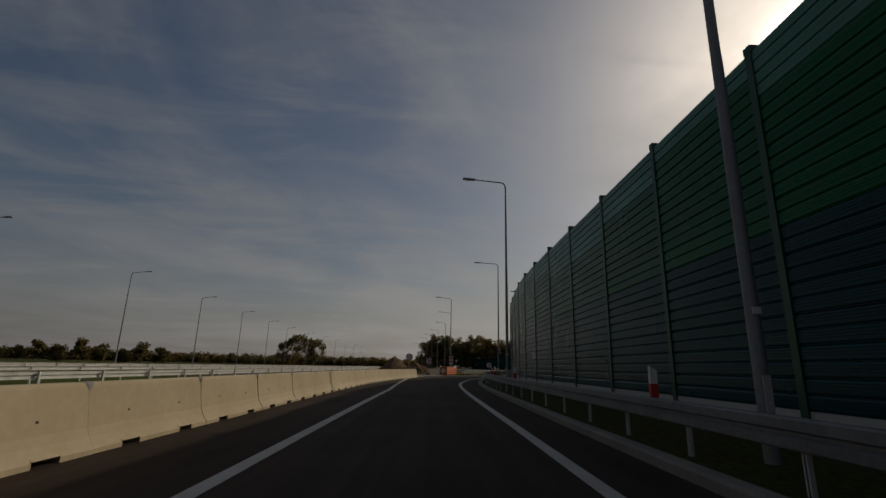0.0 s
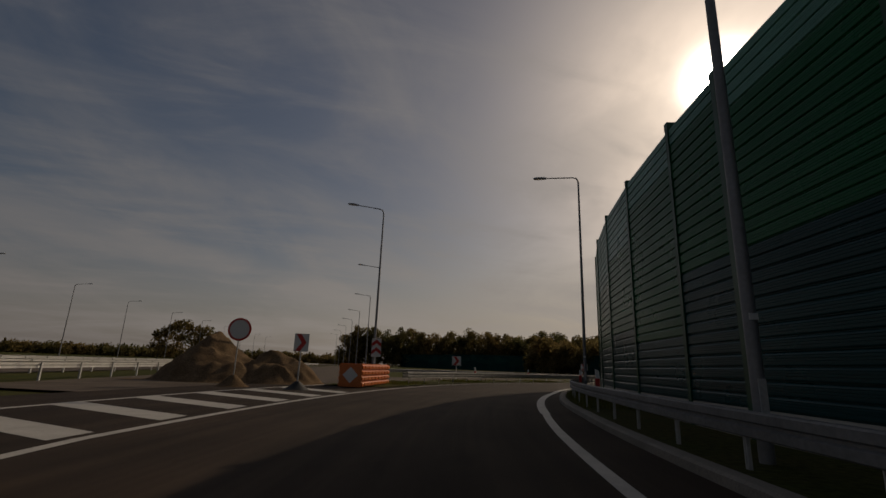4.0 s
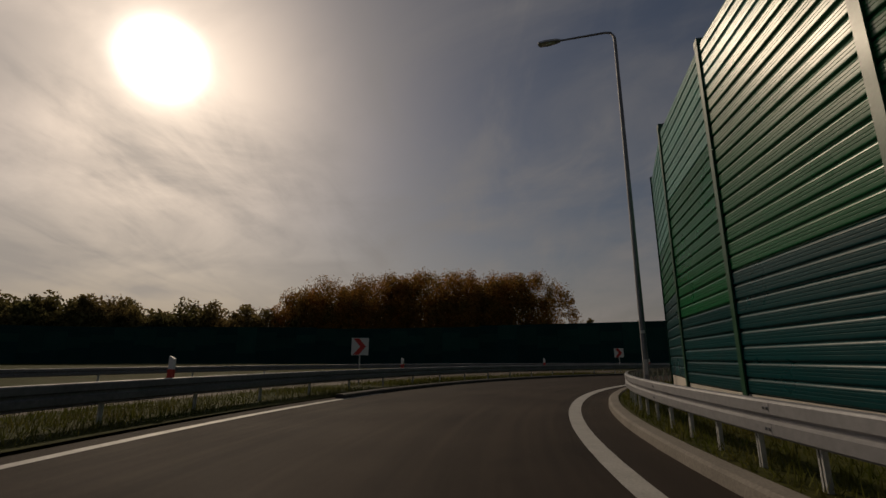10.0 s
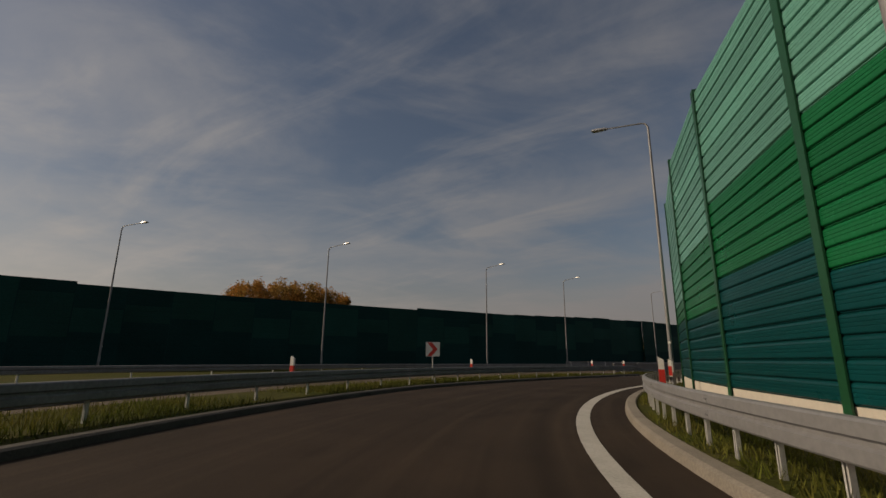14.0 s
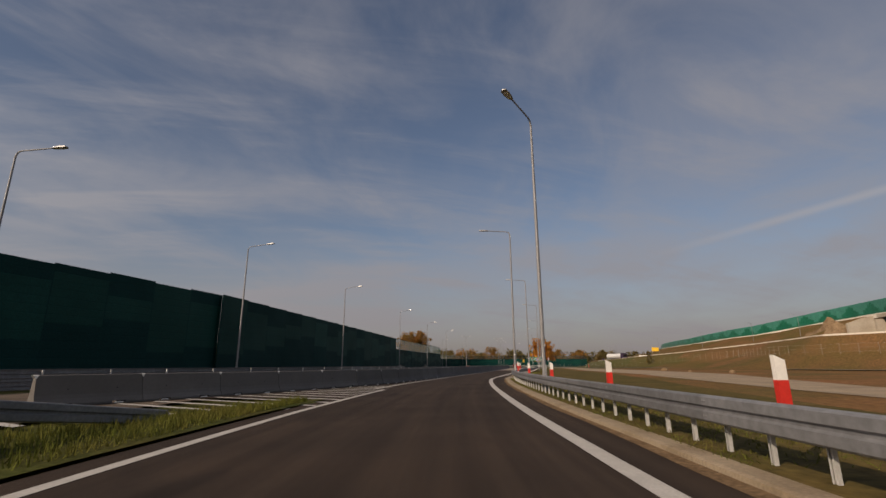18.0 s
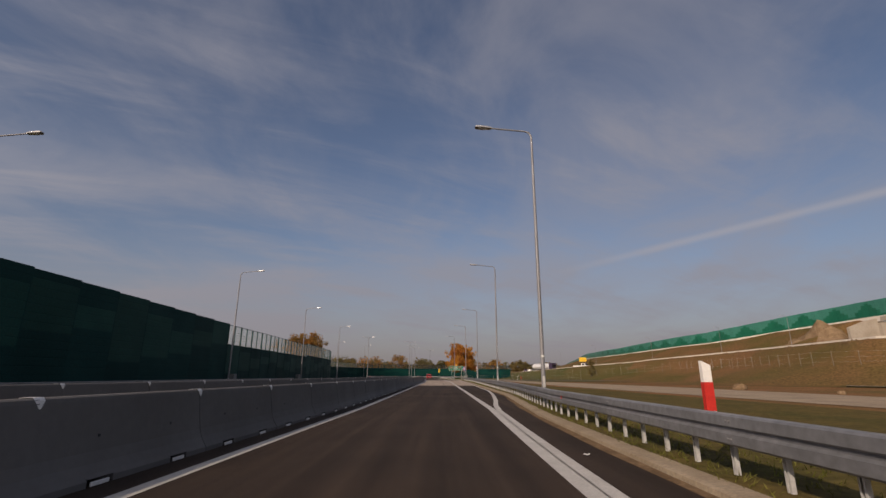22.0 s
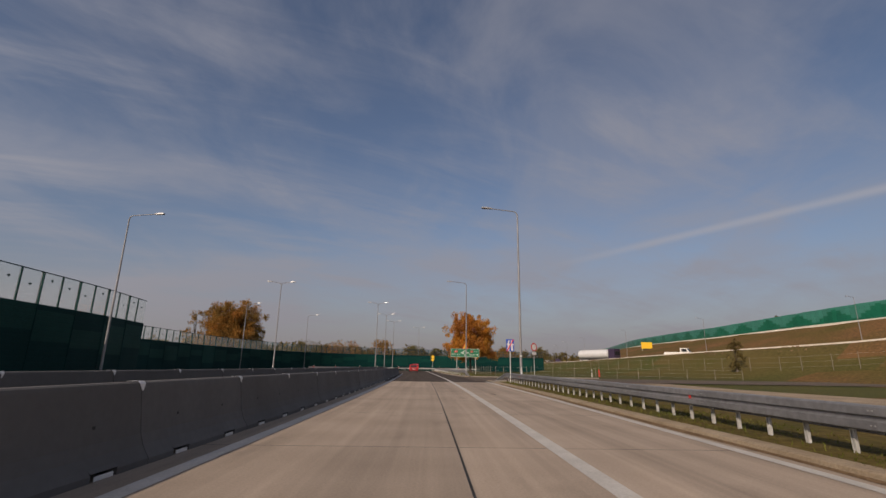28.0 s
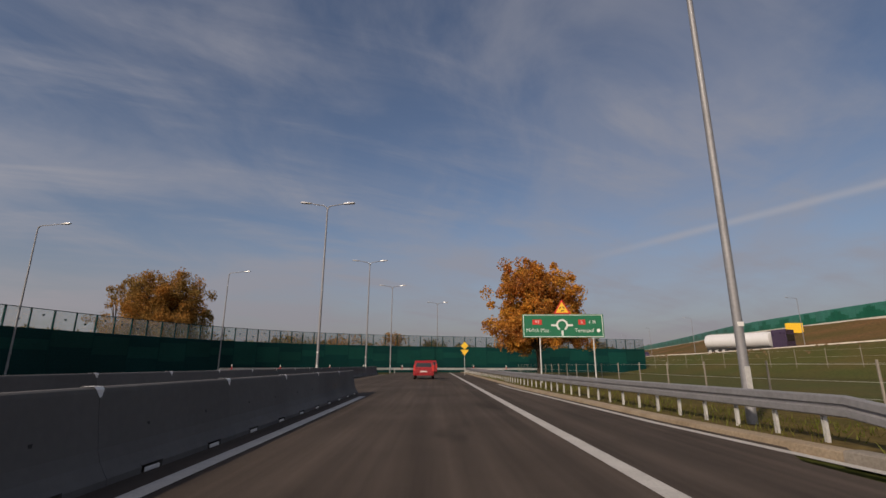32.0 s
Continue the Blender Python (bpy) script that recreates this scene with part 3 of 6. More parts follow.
tagged(part("meadow", b, M["meadow"]), "short green autumn meadow behind a wire fence", "meadow", kind="structure")

# ---- road ----
b = Build()
ribbon(b, -45, 205, lambda s: min(LINE_L(s) - (0.55 if s > 69 else 1.9), -4.3 if s < 50 else -11.8 if s < 69 else 0), plus(CURB, 0.0), 0.0, 1.0, cross=3)
ribbon(b, 205, 291, lambda s: -16.0 if s < 222 else JERSEY_B(s) - 0.2, plus(CURB, 0.0), 0.0, 1.0, cross=3)
ribbon(b, 352, 446, lambda s: -6.0, lambda s: CURB(s) if s > 376 or s < 357 else 4.6, 0.0, 1.0, 1, 3)
tagged(part("road", b, [M["asphalt"], M["asphalt_mid"]]), "dark asphalt slip road bending to the right", "road", kind="structure")

# opposite carriageway beyond the barriers
b = Build()
ribbon(b, 60, 205, lambda s: -17.5, lambda s: -9.2, -0.02, 2.0)
ribbon(b, 205, 432, lambda s: -20.0, lambda s: (-16.0 if s < 222 else JERSEY_B(min(s, 388)) - 0.2 if s < 352 else -6.0), -0.012, 2.0)
tagged(part("road_opposite", b, M["asphalt_old"]), "worn asphalt of the opposite carriageway", "road", kind="structure")

# side road that joins on the right
b = Build()
ribbon(b, 356.5, 371.6, lambda s: 4.5, lambda s: 60.0, 0.003, 1.5, cross=8)
tagged(part("side_road", b, M["asphalt_old"]), "worn asphalt side road joining from the fields", "road", kind="structure")

# main carriageway beside the first straight
b = Build()
ribbon(b, -45, 40, const(-45), const(-5.0), -0.045, 4, cross=4)
tagged(part("verge", b, M["verge_lush"]), "green verge between the carriageways", "verge", kind="structure")

# white lines
def marking(name, spans, label, mat="line"):
    bb = Build()
    for s0, s1, fn, w in spans:
        ribbon(bb, s0, s1, plus(fn, -w / 2), plus(fn, w / 2), 0.006, 1.0)
    tagged(part(name, bb, M[mat]), label, "road line", kind="structure")


marking("line_right", [(-45, 60, LINE_R, 0.2), (60, 232, LINE_R, 0.27), (232, 460, LINE_R, 0.24)], "solid white edge line on the asphalt")
marking("line_left", [(-45, 124, LINE_L, 0.2), (186, 211, LINE_L, 0.2), (212, 388, table((212, -4.3), (220, -3.8), (228, -3.25), (251, -2.78), (280, -2.82), (320, -2.77), (388, -2.68)), 0.22)], "solid white line along the carriageway's other edge")
marking("line_shoulder", [(236, 354, table((236, 1.79), (244, 1.95), (250, 2.08), (253, 2.28), (257, 2.72), (265, 3.4), (272, 3.8), (280, 3.87), (300, 4.2), (320, 4.62), (345, 4.95), (358, 5.1)), 0.2), (372, 400, plus(CURB, -0.3), 0.18)], "thin white shoulder line beside the kerb")
# hatched islands
bb = Build()
for i in range(17):
    s = 198.5 + i * 1.0
    l0, r0 = max(JERSEY_B(s) + 0.7, -11.5), LINE_L(s) - 0.2 - max(0.0, 204 - s) * 0.8
    if r0 - l0 > 0.5:
        bb.add([at(s, l0, 0.006), at(s + 0.28, l0, 0.006), at(s + 0.28 - (r0 - l0) * 0.5, r0, 0.006), at(s - (r0 - l0) * 0.5, r0, 0.006)], [(0, 1, 2, 3)])
tagged(part("hatching", bb, M["line"]), "slanted white stripes of a painted traffic island", "road marking", kind="structure")
bb = Build()
for i in range(7):
    s = 50.5 + i * 2.3
    bb.add([at(s, LINE_L(s) - 0.3, 0.006), at(s + 0.8, LINE_L(s) - 0.3, 0.006), at(s + 2.3, -9.0, 0.006), at(s + 1.5, -9.0, 0.006)], [(3, 2, 1, 0)])
ribbon(bb, 52, 72, const(-9.2), const(-9.0), 0.006)
tagged(part("hatching", bb, M["line"]), "slanted white stripes beside the closed lane", "road marking", kind="structure")

# concrete stretch with cut joints
deck = tagged(thing("concrete_road", "pale concrete carriageway slabs with dark joints", "road"), kind="structure")
base = Build()
ribbon(base, 291, 352, lambda s: JERSEY_B(s) - 0.2, CURB, -0.012, 2.0)
part("joint_bed", base, M["black"], deck)
for i in range(12):
    s0, s1 = 291 + i * 61 / 12, 291 + (i + 1) * 61 / 12
    for l, r in ((lambda s: JERSEY_B(s) - 0.2, const(0.42)), (const(0.45), CURB)):
        bb = Build()
        ribbon(bb, s0 + 0.012, s1 - 0.012, l, plus(r, -0.0), 0.0, 2.6)
        part("slab", bb, M["concrete_road"], deck)

# kerbs
def kerb(s0, s1, fn, label, flip=1, mat="kerb", h=0.13, w=0.30):
    bb = Build()
    sweep(bb, [(0, -0.05), (0.02 * flip, h * 0.8), (0.07 * flip, h), ((w - 0.04) * flip, h), (w * flip, 0.05), (w * flip, -0.05)], s0, s1, fn, 1.0, closed=True)
    tagged(part("kerb", bb, M[mat]), label, "kerb", kind="structure")


kerb(-45, 185.2, CURB, "sloped concrete kerb along the inside of the bend")
kerb(187.2, 356, CURB, "low sandy concrete kerb beside the guard rail", mat="kerb_sandy", h=0.078, w=0.38)
kerb(372.5, 470, CURB, "low sandy concrete kerb before the roundabout", mat="kerb_sandy", h=0.09, w=0.36)
kerb(122, 190, plus(LINE_L, 0.0), "dark low kerb on the outer edge of the bend", -1, "kerb_dark")

# earth washed into the gutter, and a dark stain on the side road
bb = Build()
for i in range(200):
    s0 = 188 + i * 0.8
    w0, w1 = [0.10 + 0.16 * max(0.0, noise.noise((q * 0.22, 4.0, 0.0)) + 0.45) for q in (s0, s0 + 0.8)]
    bb.add([at(s0, CURB(s0) - w0, 0.004), at(s0, CURB(s0), 0.012), at(s0 + 0.8, CURB(s0 + 0.8), 0.012), at(s0 + 0.8, CURB(s0 + 0.8) - w1, 0.004)], [(0, 1, 2, 3)])
tagged(part("gutter_earth", bb, M["soil"]), "strip of earth washed along the foot of the kerb", "earth", kind="structure")
for s, d, rx, ry, a in ((368.2, 8.3, 2.4, 0.35, -62), (369.6, 10.6, 1.6, 0.16, -66), (335.6, 2.9, 0.42, 0.05, -80), (298.5, 0.9, 0.3, 0.05, 85), (305.0, -0.4, 0.35, 0.06, 80)):
    pts = [(math.cos(t) * rx * (1 + 0.3 * noise.noise((math.cos(t) * 2, math.sin(t) * 2, s))), math.sin(t) * ry * (1 + 0.5 * noise.noise((math.cos(t) * 3, math.sin(t) * 3, d)))) for t in [2 * math.pi * k / 26 for k in range(26)]]
    tagged(part("stain", Build().add([(x, y, 0.0) for x, y in pts], [tuple(range(26))]), M["asphalt"], at=place(s, d, 0.009, a)), "dark stain on the road surface", "stain", kind="structure")

# kerb curling into the side road
KC = [(376, 5.15), (373.6, 5.5), (372.0, 6.2), (371.2, 7.6), (371.0, 10.0), (371.4, 14.0), (372.5, 22.0)]
bb = Build()
prof = [(0, -0.05), (0.0, 0.11), (0.04, 0.13), (0.26, 0.13), (0.30, 0.05), (0.30, -0.05)]
kk = len(prof)
v = []
for i, (s, d) in enumerate(KC):
    p, q = at(*KC[max(i - 1, 0)]), at(*KC[min(i + 1, len(KC) - 1)])
    t = (q - p).normalized()
    c = at(s, d)
    v += [c + Vector((-t.y * w, t.x * w, 0)) * 1 + Vector((0, 0, z)) for w, z in prof]
bb.add(v, [(i * kk + j, i * kk + (j + 1) % kk, (i + 1) * kk + (j + 1) % kk, (i + 1) * kk + j) for i in range(len(KC) - 1) for j in range(kk)])
tagged(part("kerb", bb, M["kerb"]), "pale concrete kerb curling into the side road", "kerb", kind="structure")

# verge strips behind the kerbs
b = Build()
ribbon(b, -45, 187, plus(CURB, 0.28), lambda s: WALL(s) + 0.1, 0.09, 1.0, cross=2)
ribbon(b, 69.5, 204, lambda s: -9.2 if s < 190 else -9.2 + (s - 190) * 0.31, lambda s: LINE_L(s) - 0.6, 0.04, 1.0, cross=2)
tagged(part("verge", b, M["grass"]), "narrow grassy verge with bare patches", "verge", kind="structure")

b = Build()
ribbon(b, 373, 470, plus(CURB, 0.28), plus(CURB, 4.0), 0.07, 1.0, cross=2)
ribbon(b, 187, 356, plus(CURB, 0.28), table((187, 8), (225, 13.5), (250, 14.5), (290, 12), (340, 9), (356, 9)), 0.07, 1.0, cross=2)
tagged(part("verge", b, M["verge_dry"]), "olive brown mown verge beyond the long guard rail", "verge", kind="structure")

# ---- noise walls ----
def board_mesh(length, height, name, mat):
    """A ribbed metal board, lying along x, face towards -y."""
    bb = Build()
    n = 2
    prof = []
    for i in range(n):
        z, t = 0.006 + (height - 0.012) * i / n, (height - 0.012) / n
        # thin recessed joint, rounded lower lip, faintly ribbed face, then a sloping upper shoulder
        prof += [(-0.056, z), (-0.056, z + t * 0.06), (-0.075, z + t * 0.075), (-0.084, z + t * 0.11), (-0.087, z + t * 0.16)]
        for j in range(3):
            u = 0.22 + 0.19 * j
            prof += [(-0.0875, z + t * u), (-0.0875, z + t * (u + 0.12)), (-0.083, z + t * (u + 0.135)), (-0.083, z + t * (u + 0.165))]
        prof += [(-0.086, z + t * 0.81), (-0.083, z + t * 0.87), (-0.076, z + t * 0.93), (-0.066, z + t * 0.975), (-0.056, z + t)]
    prof = [(0.05, 0.0), (-0.040, 0.0)] + prof + [(-0.040, height - 0.001), (0.05, height - 0.001)]
    k = len(prof)
    v = [(x, y, z) for x in (0, length) for y, z in prof]
    f = [(j, (j + 1) % k, k + (j + 1) % k, k + j) for j in range(k)]
    bb.add(v, f)
    return bb.mesh(name, mat)


BOARDS = {c: board_mesh(1.0, 0.5, "board", M["panel_" + c]) for c in ("dark", "green", "light")}


def i_post(height):
    bb = Build()
    bb.box(-0.08, 0.08, -0.115, -0.09, 0, height)
    bb.box(-0.09, 0.09, 0.075, 0.10, 0, height)
    bb.box(-0.012, 0.012, -0.09, 0.075, 0, height)
    bb.box(-0.09, 0.09, -0.12, 0.11, height, height + 0.02)
    return bb


POST = i_post(1.0).mesh("post", M["post_green"])
# far-wall post in the shaded panel colour instead of its own green
POST_SHADE = i_post(1.0).mesh("post", M["panel_shade"])
PLINTH = Build().box(0, 1, -0.07, 0.07, 0, 1, b=0.0).mesh("plinth", M["plinth"])
rng = random.Random(4)


def wall_pose(p, q):
    """x from p to q, y away from the road."""
    a = math.atan2(q.y - p.y, q.x - p.x)
    return Matrix.Translation(p) @ Matrix.Rotation(a, 4, "Z"), (q - p).length


def noise_wall(label, stations, off, top, light_from, plinth=0.62, dark=3):
    """Bays of ribbed boards between steel posts on concrete plinths."""
    root = tagged(thing("noise_wall", label, "noise barrier"), kind="structure")
    for k, (s0, s1) in enumerate(zip(stations, stations[1:])):
        p, q = at(s0, off(s0)), at(s1, off(s1))
        m, length = wall_pose(p, q)
        # the face looks to the road, which lies to the left of the way p -> q
        m = m @ Matrix.Scale(-1, 4, (0, 1, 0))
        height = top((s0 + s1) / 2)
        n = int(round((height - plinth) / 0.5))
        unit = (height - plinth) / n
        bay = part("plinth", PLINTH, None, root, at=m @ Matrix.Diagonal((length - 0.06, 1, plinth, 1)) @ Matrix.Translation((0.03 / length, 0, 0)))
        panel = new("panel")
        panel.parent = root
        panel.matrix_basis = m @ Matrix.Translation((0.02, 0, plinth))
        step = light_from(k)
        for i in range(n):
            c = "dark" if i < dark + (rng.random() < 0.12) else "light" if i >= n - step else "green"
            part("board", BOARDS[c], None, panel, at=Matrix.Translation((0, 0, i * unit)) @ Matrix.Diagonal((length - 0.04, 1, unit / 0.5, 1)))
        part("post", POST, None, root, at=m @ Matrix.Diagonal((1, 1, height - 0.02, 1)))
    p = at(stations[-1], off(stations[-1]))
    part("post", POST, None, root, at=m @ Matrix.Translation((length, 0, 0)) @ Matrix.Diagonal((1, 1, height + 0.05, 1)))
    return root


def stations(s0, s1, step):
    n = int(round((s1 - s0) / step))
    return [s0 + (s1 - s0) * i / n for i in range(n + 1)]


# six dark rows instead of three put the straight wall's shade into its boards
noise_wall("tall green noise barrier of ribbed boards along the straight", [-8.5 + 4.0 * i for i in range(17)] + [58.0], WALL, WALL_TOP, lambda k: (1, 2, 3, 3, 2, 1, 2)[(k + 3) % 7], dark=6)
noise_wall("tall green noise barrier of ribbed boards inside the bend", stations(58, 121.6, 3.975), WALL, WALL_TOP, lambda k: (2, 4, 5, 5, 3, 2, 4)[k % 7])
noise_wall("green and pale teal noise barrier on a white plinth", [121.6, 125.6, 129.4, 133.4, 137.3, 141.2, 145.2, 149.4, 153.3, 157.1, 160.9, 165.0, 169.1, 173.3, 177.5, 181.6, 184.3, 185.6], WALL, WALL_TOP, lambda k: (5, 6, 7, 5, 4, 3, 6, 5, 5, 6, 7, 7, 5, 3, 2, 4, 6)[k], 0.70)

# far wall, its shade put into the colour, across the opposite carriageway, as a plan line of corners
FAR = [(20, 330), (75, 250), (118, 178), (131, 130), (127, 92), (118, 55), (108, 24), (98.5, -3.0)]


def line_points(corners, step):
    pts = [Vector((x, y, 0)) for x, y in corners]
    out, carry = [pts[0]], 0.0
    for a, c in zip(pts, pts[1:]):
        n = max(1, int(round((c - a).length / step)))
        out += [a.lerp(c, i / n) for i in range(1, n + 1)]
    return out


def smooth_line(pts, times=3):
    for _ in range(times):
        pts = [pts[0]] + [(a + 2 * c + e) / 4 for a, c, e in zip(pts, pts[1:], pts[2:])] + [pts[-1]]
    return pts


def panel_mesh(n, name, mats, pattern, rib=0.015):
    bb = Build()
    for i in range(n):
        z0, z1 = i / n, (i + 1) / n
        bb.add([(x, y, z) for x in (0, 1) for y, z in ((-0.05, z0), (-0.05 - rib, z0 + 0.006), (-0.05 - rib, z1 - 0.006), (-0.05, z1))], [(0, 1, 5, 4), (1, 2, 6, 5), (2, 3, 7, 6)], pattern(i))
    bb.add([(x, y, z) for x in (0, 1) for y, z in ((0.05, 0), (0.05, 1), (-0.05, 1), (-0.05, 0))], [(0, 4, 5, 1), (1, 5, 6, 2), (3, 7, 4, 0)], 3)
    return bb.mesh(name, mats)


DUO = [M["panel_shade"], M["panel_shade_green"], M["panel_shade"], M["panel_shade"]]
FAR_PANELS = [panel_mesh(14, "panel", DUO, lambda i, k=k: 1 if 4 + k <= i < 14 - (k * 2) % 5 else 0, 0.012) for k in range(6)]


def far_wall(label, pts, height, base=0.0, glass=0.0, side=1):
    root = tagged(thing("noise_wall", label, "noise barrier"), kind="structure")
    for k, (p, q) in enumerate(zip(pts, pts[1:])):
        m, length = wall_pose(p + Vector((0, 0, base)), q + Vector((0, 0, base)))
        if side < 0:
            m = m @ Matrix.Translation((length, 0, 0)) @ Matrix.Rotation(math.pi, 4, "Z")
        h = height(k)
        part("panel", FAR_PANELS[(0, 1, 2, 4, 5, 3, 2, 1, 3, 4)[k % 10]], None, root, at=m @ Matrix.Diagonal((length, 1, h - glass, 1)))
        part("post", POST_SHADE, None, root, at=m @ Matrix.Diagonal((0.5, 0.55 if not glass else 0.8, (h - 0.04) / 1.02 - (0.0 if glass else 0.15), 1)))
        if glass:
            for j in range(2):
                pane = part("pane", Build().box(0.06 + j * length / 2, (j + 1) * length / 2 - 0.06, -0.012, 0.012, h - glass + 0.04, h - 0.05), M["pane"], root, "clear acrylic pane", at=m)
                pane.visible_shadow = False
                x, z = (j + 0.42 + 0.2 * ((k * 7 + j * 3) % 4) / 4) * length / 2, h - 0.55 - 0.25 * ((k * 5 + j) % 3)
                part("sticker", Build().prism([(x - 0.16, z + 0.04), (x, z - 0.09), (x + 0.16, z + 0.05), (x + 0.02, z + 0.10)], -0.02, -0.014), M["panel_shade"], pane, "dark sticker on the pane")
            part("pane_frame", Build().box(length / 2 - 0.05, length / 2 + 0.05, -0.05, 0.05, h - glass, h).box(0, length, -0.04, 0.04, h - 0.05, h).box(0, length, -0.04, 0.04, h - glass - 0.02, h - glass + 0.04), M["panel_shade"], root, at=m)
    return root


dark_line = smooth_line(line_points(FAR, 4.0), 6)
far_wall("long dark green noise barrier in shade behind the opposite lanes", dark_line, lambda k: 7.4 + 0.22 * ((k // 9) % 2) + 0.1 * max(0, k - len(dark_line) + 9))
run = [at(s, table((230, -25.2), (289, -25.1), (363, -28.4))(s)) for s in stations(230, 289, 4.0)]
far_wall("green noise barrier along the straight with shade in its colour", run, lambda k: 8.1 - 0.08 * k)
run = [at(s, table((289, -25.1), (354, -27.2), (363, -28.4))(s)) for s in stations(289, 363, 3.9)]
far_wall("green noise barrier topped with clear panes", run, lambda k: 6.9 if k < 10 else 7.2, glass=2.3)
run = line_points([at(s, d).xy for s, d in ((358, -36.5), (380, -36.5), (396, -36.6), (408, -35), (420, -32), (432, -26.5), (441, -17), (446, -6), (449, 5), (452, 20), (455, 38))], 3.6)
far_wall("curving green noise barrier with clear upper panes beyond the roundabout", smooth_line(run, 3), lambda k: 5.8, glass=1.75)

# ---- guard rails ----
W_BEAM = [(0.0, 0.0), (-0.055, 0.008), (-0.073, 0.026), (-0.075, 0.118), (-0.036, 0.140), (-0.036, 0.170), (-0.075, 0.192), (-0.073, 0.284), (-0.055, 0.302), (0.0, 0.31), (0.004, 0.300), (-0.052, 0.292), (-0.064, 0.280), (-0.066, 0.196), (-0.026, 0.174), (-0.026, 0.136), (-0.066, 0.114), (-0.064, 0.030), (-0.052, 0.018), (0.004, 0.010)]
# lipped channel post, its open side to the road
SIGMA = Build()
SIGMA.box(0.025, 0.031, -0.05, 0.05, 0, 1).box(-0.031, 0.025, -0.05, -0.044, 0, 1).box(-0.031, 0.025, 0.044, 0.05, 0, 1)
SIGMA.box(-0.037, -0.031, -0.05, -0.016, 0, 1).box(-0.037, -0.031, 0.016, 0.05, 0, 1)
SIGMA_MESH = SIGMA.mesh("post", M["steel_dull"])
BOLT = Build().tube([(0.004, 0, 0), (-0.012, 0, 0)], [0.015, 0.012], 6).mesh("bolt", M["steel"])


def guard_rail(label, s0, s1, off, top=0.75, gap=1.0, side=1, double=False, ends=True, steel="steel", tall=1.0):
    root = thing("guard_rail", label, "guard rail")
    n = int((s1 - s0) / 4.0)
    for i in range(n):
        a, c = s0 + (s1 - s0) * i / n, s0 + (s1 - s0) * (i + 1) / n
        bb = Build()
        sweep(bb, [(d * side, z * tall + top - 0.31 * tall) for d, z in W_BEAM], a, c + 0.12, plus(off, 0.002 * (i % 2)), 0.7, closed=True)
        beam = part("beam", bb, M[steel], root)
        if tall > 1 and side > 0:
            for u, z in ((0.03, 0.07), (0.03, 0.24), (0.09, 0.07), (0.09, 0.24)):
                part("bolt", BOLT, None, beam, at=place(a + u, off(a + u) - 0.075, top + (z - 0.31) * tall))
    if double:
        bb = Build()
        sweep(bb, [((0.22 - d) * side, z * tall + top - 0.36 * tall) for d, z in reversed(W_BEAM)], s0, s1, off, 1.0, closed=True)
        part("rear_beam", bb, M[steel], root)
    m = int((s1 - s0) / gap)
    for i in range(m):
        s = s0 + 0.5 + i * gap
        part("post", SIGMA_MESH, None, root, at=place(s, off(s) + (0.11 if double else 0.05) * side, -0.1) @ Matrix.Diagonal((0.7, 0.66, top + 0.06, 1)))
    if ends:
        for s, w in ((s0, -1), (s1, 1)) if not double else ((s1, 1),):
            bb = Build()
            k, q = 7, len(W_BEAM)
            v = [at(s + w * 4.5 * i / k, off(s) + d * side, z + (top - 0.31) * (1 - i / k) - 0.12 * i / k) for i in range(k + 1) for d, z in W_BEAM]
            bb.add(v, [(i * q + j, i * q + (j + 1) % q, (i + 1) * q + (j + 1) % q, (i + 1) * q + j) for i in range(k) for j in range(q)])
            part("sloping_end", bb, M[steel], root, smooth=True)
    return root


# this rail's shade is put in through the darker steel
guard_rail("galvanised guard rail along the foot of the noise barrier", -8, 74, RAIL, 0.78, 2.0, ends=False, steel="steel_shade_dark")
guard_rail("galvanised guard rail on close posts inside the bend", 74, 190, RAIL, 0.78, 1.0, ends=False, tall=1.12)
guard_rail("long galvanised guard rail beside the straight", 190, 353, RAIL, 0.75, 0.87, double=True, tall=1.12, steel="steel_dim")
guard_rail("galvanised guard rail with a sloping end before the roundabout", 376.5, 470, table((376, 5.8), (384, 5.35), (398, 5.0), (470, 5.0)), 0.76, 0.95)
guard_rail("galvanised guard rail on the grass outside the bend", 74, 194, RAIL_L, 0.76, 2.0, side=-1, double=True, steel="steel_shade_dark", tall=1.12)
guard_rail("far galvanised guard rail of the opposite lanes", 84, 204, const(-18.2), 0.75, 3.0, side=-1, ends=False, steel="steel_shade_dark")
tall_rail = guard_rail("tall galvanised barrier with two beams between the carriageways", 200, 236, table((200, -17.5), (206, -14.5), (212, -11.5), (220, -9.0), (236, -8.0)), 1.08, 2.0, ends=False, steel="steel_dim")
lower_rail = guard_rail("tall galvanised barrier with two beams between the carriageways", 200, 236, table((200, -17.44), (206, -14.44), (212, -11.44), (220, -8.94), (236, -7.94)), 0.66, 36.5, ends=False, steel="steel_dim")
for o in list(lower_rail.children):
    o.parent = tall_rail
bpy.data.objects.remove(lower_rail)
guard_rail("guard rail in front of the dark noise barrier", 204, 300, const(-20.4), 0.75, 3.0, side=-1, ends=False, steel="steel_shade_dark")

# ---- concrete barrier units ----
JP_SIDE = [(0.30, 0.0), (0.30, 0.06), (0.262, 0.11), (0.205, 0.20), (0.165, 0.31), (0.140, 0.45), (0.112, 0.63), (0.088, 0.81), (0.078, 0.845), (0.055, 0.86)]
JP = [(-x, z) for x, z in JP_SIDE] + JP_SIDE[::-1]


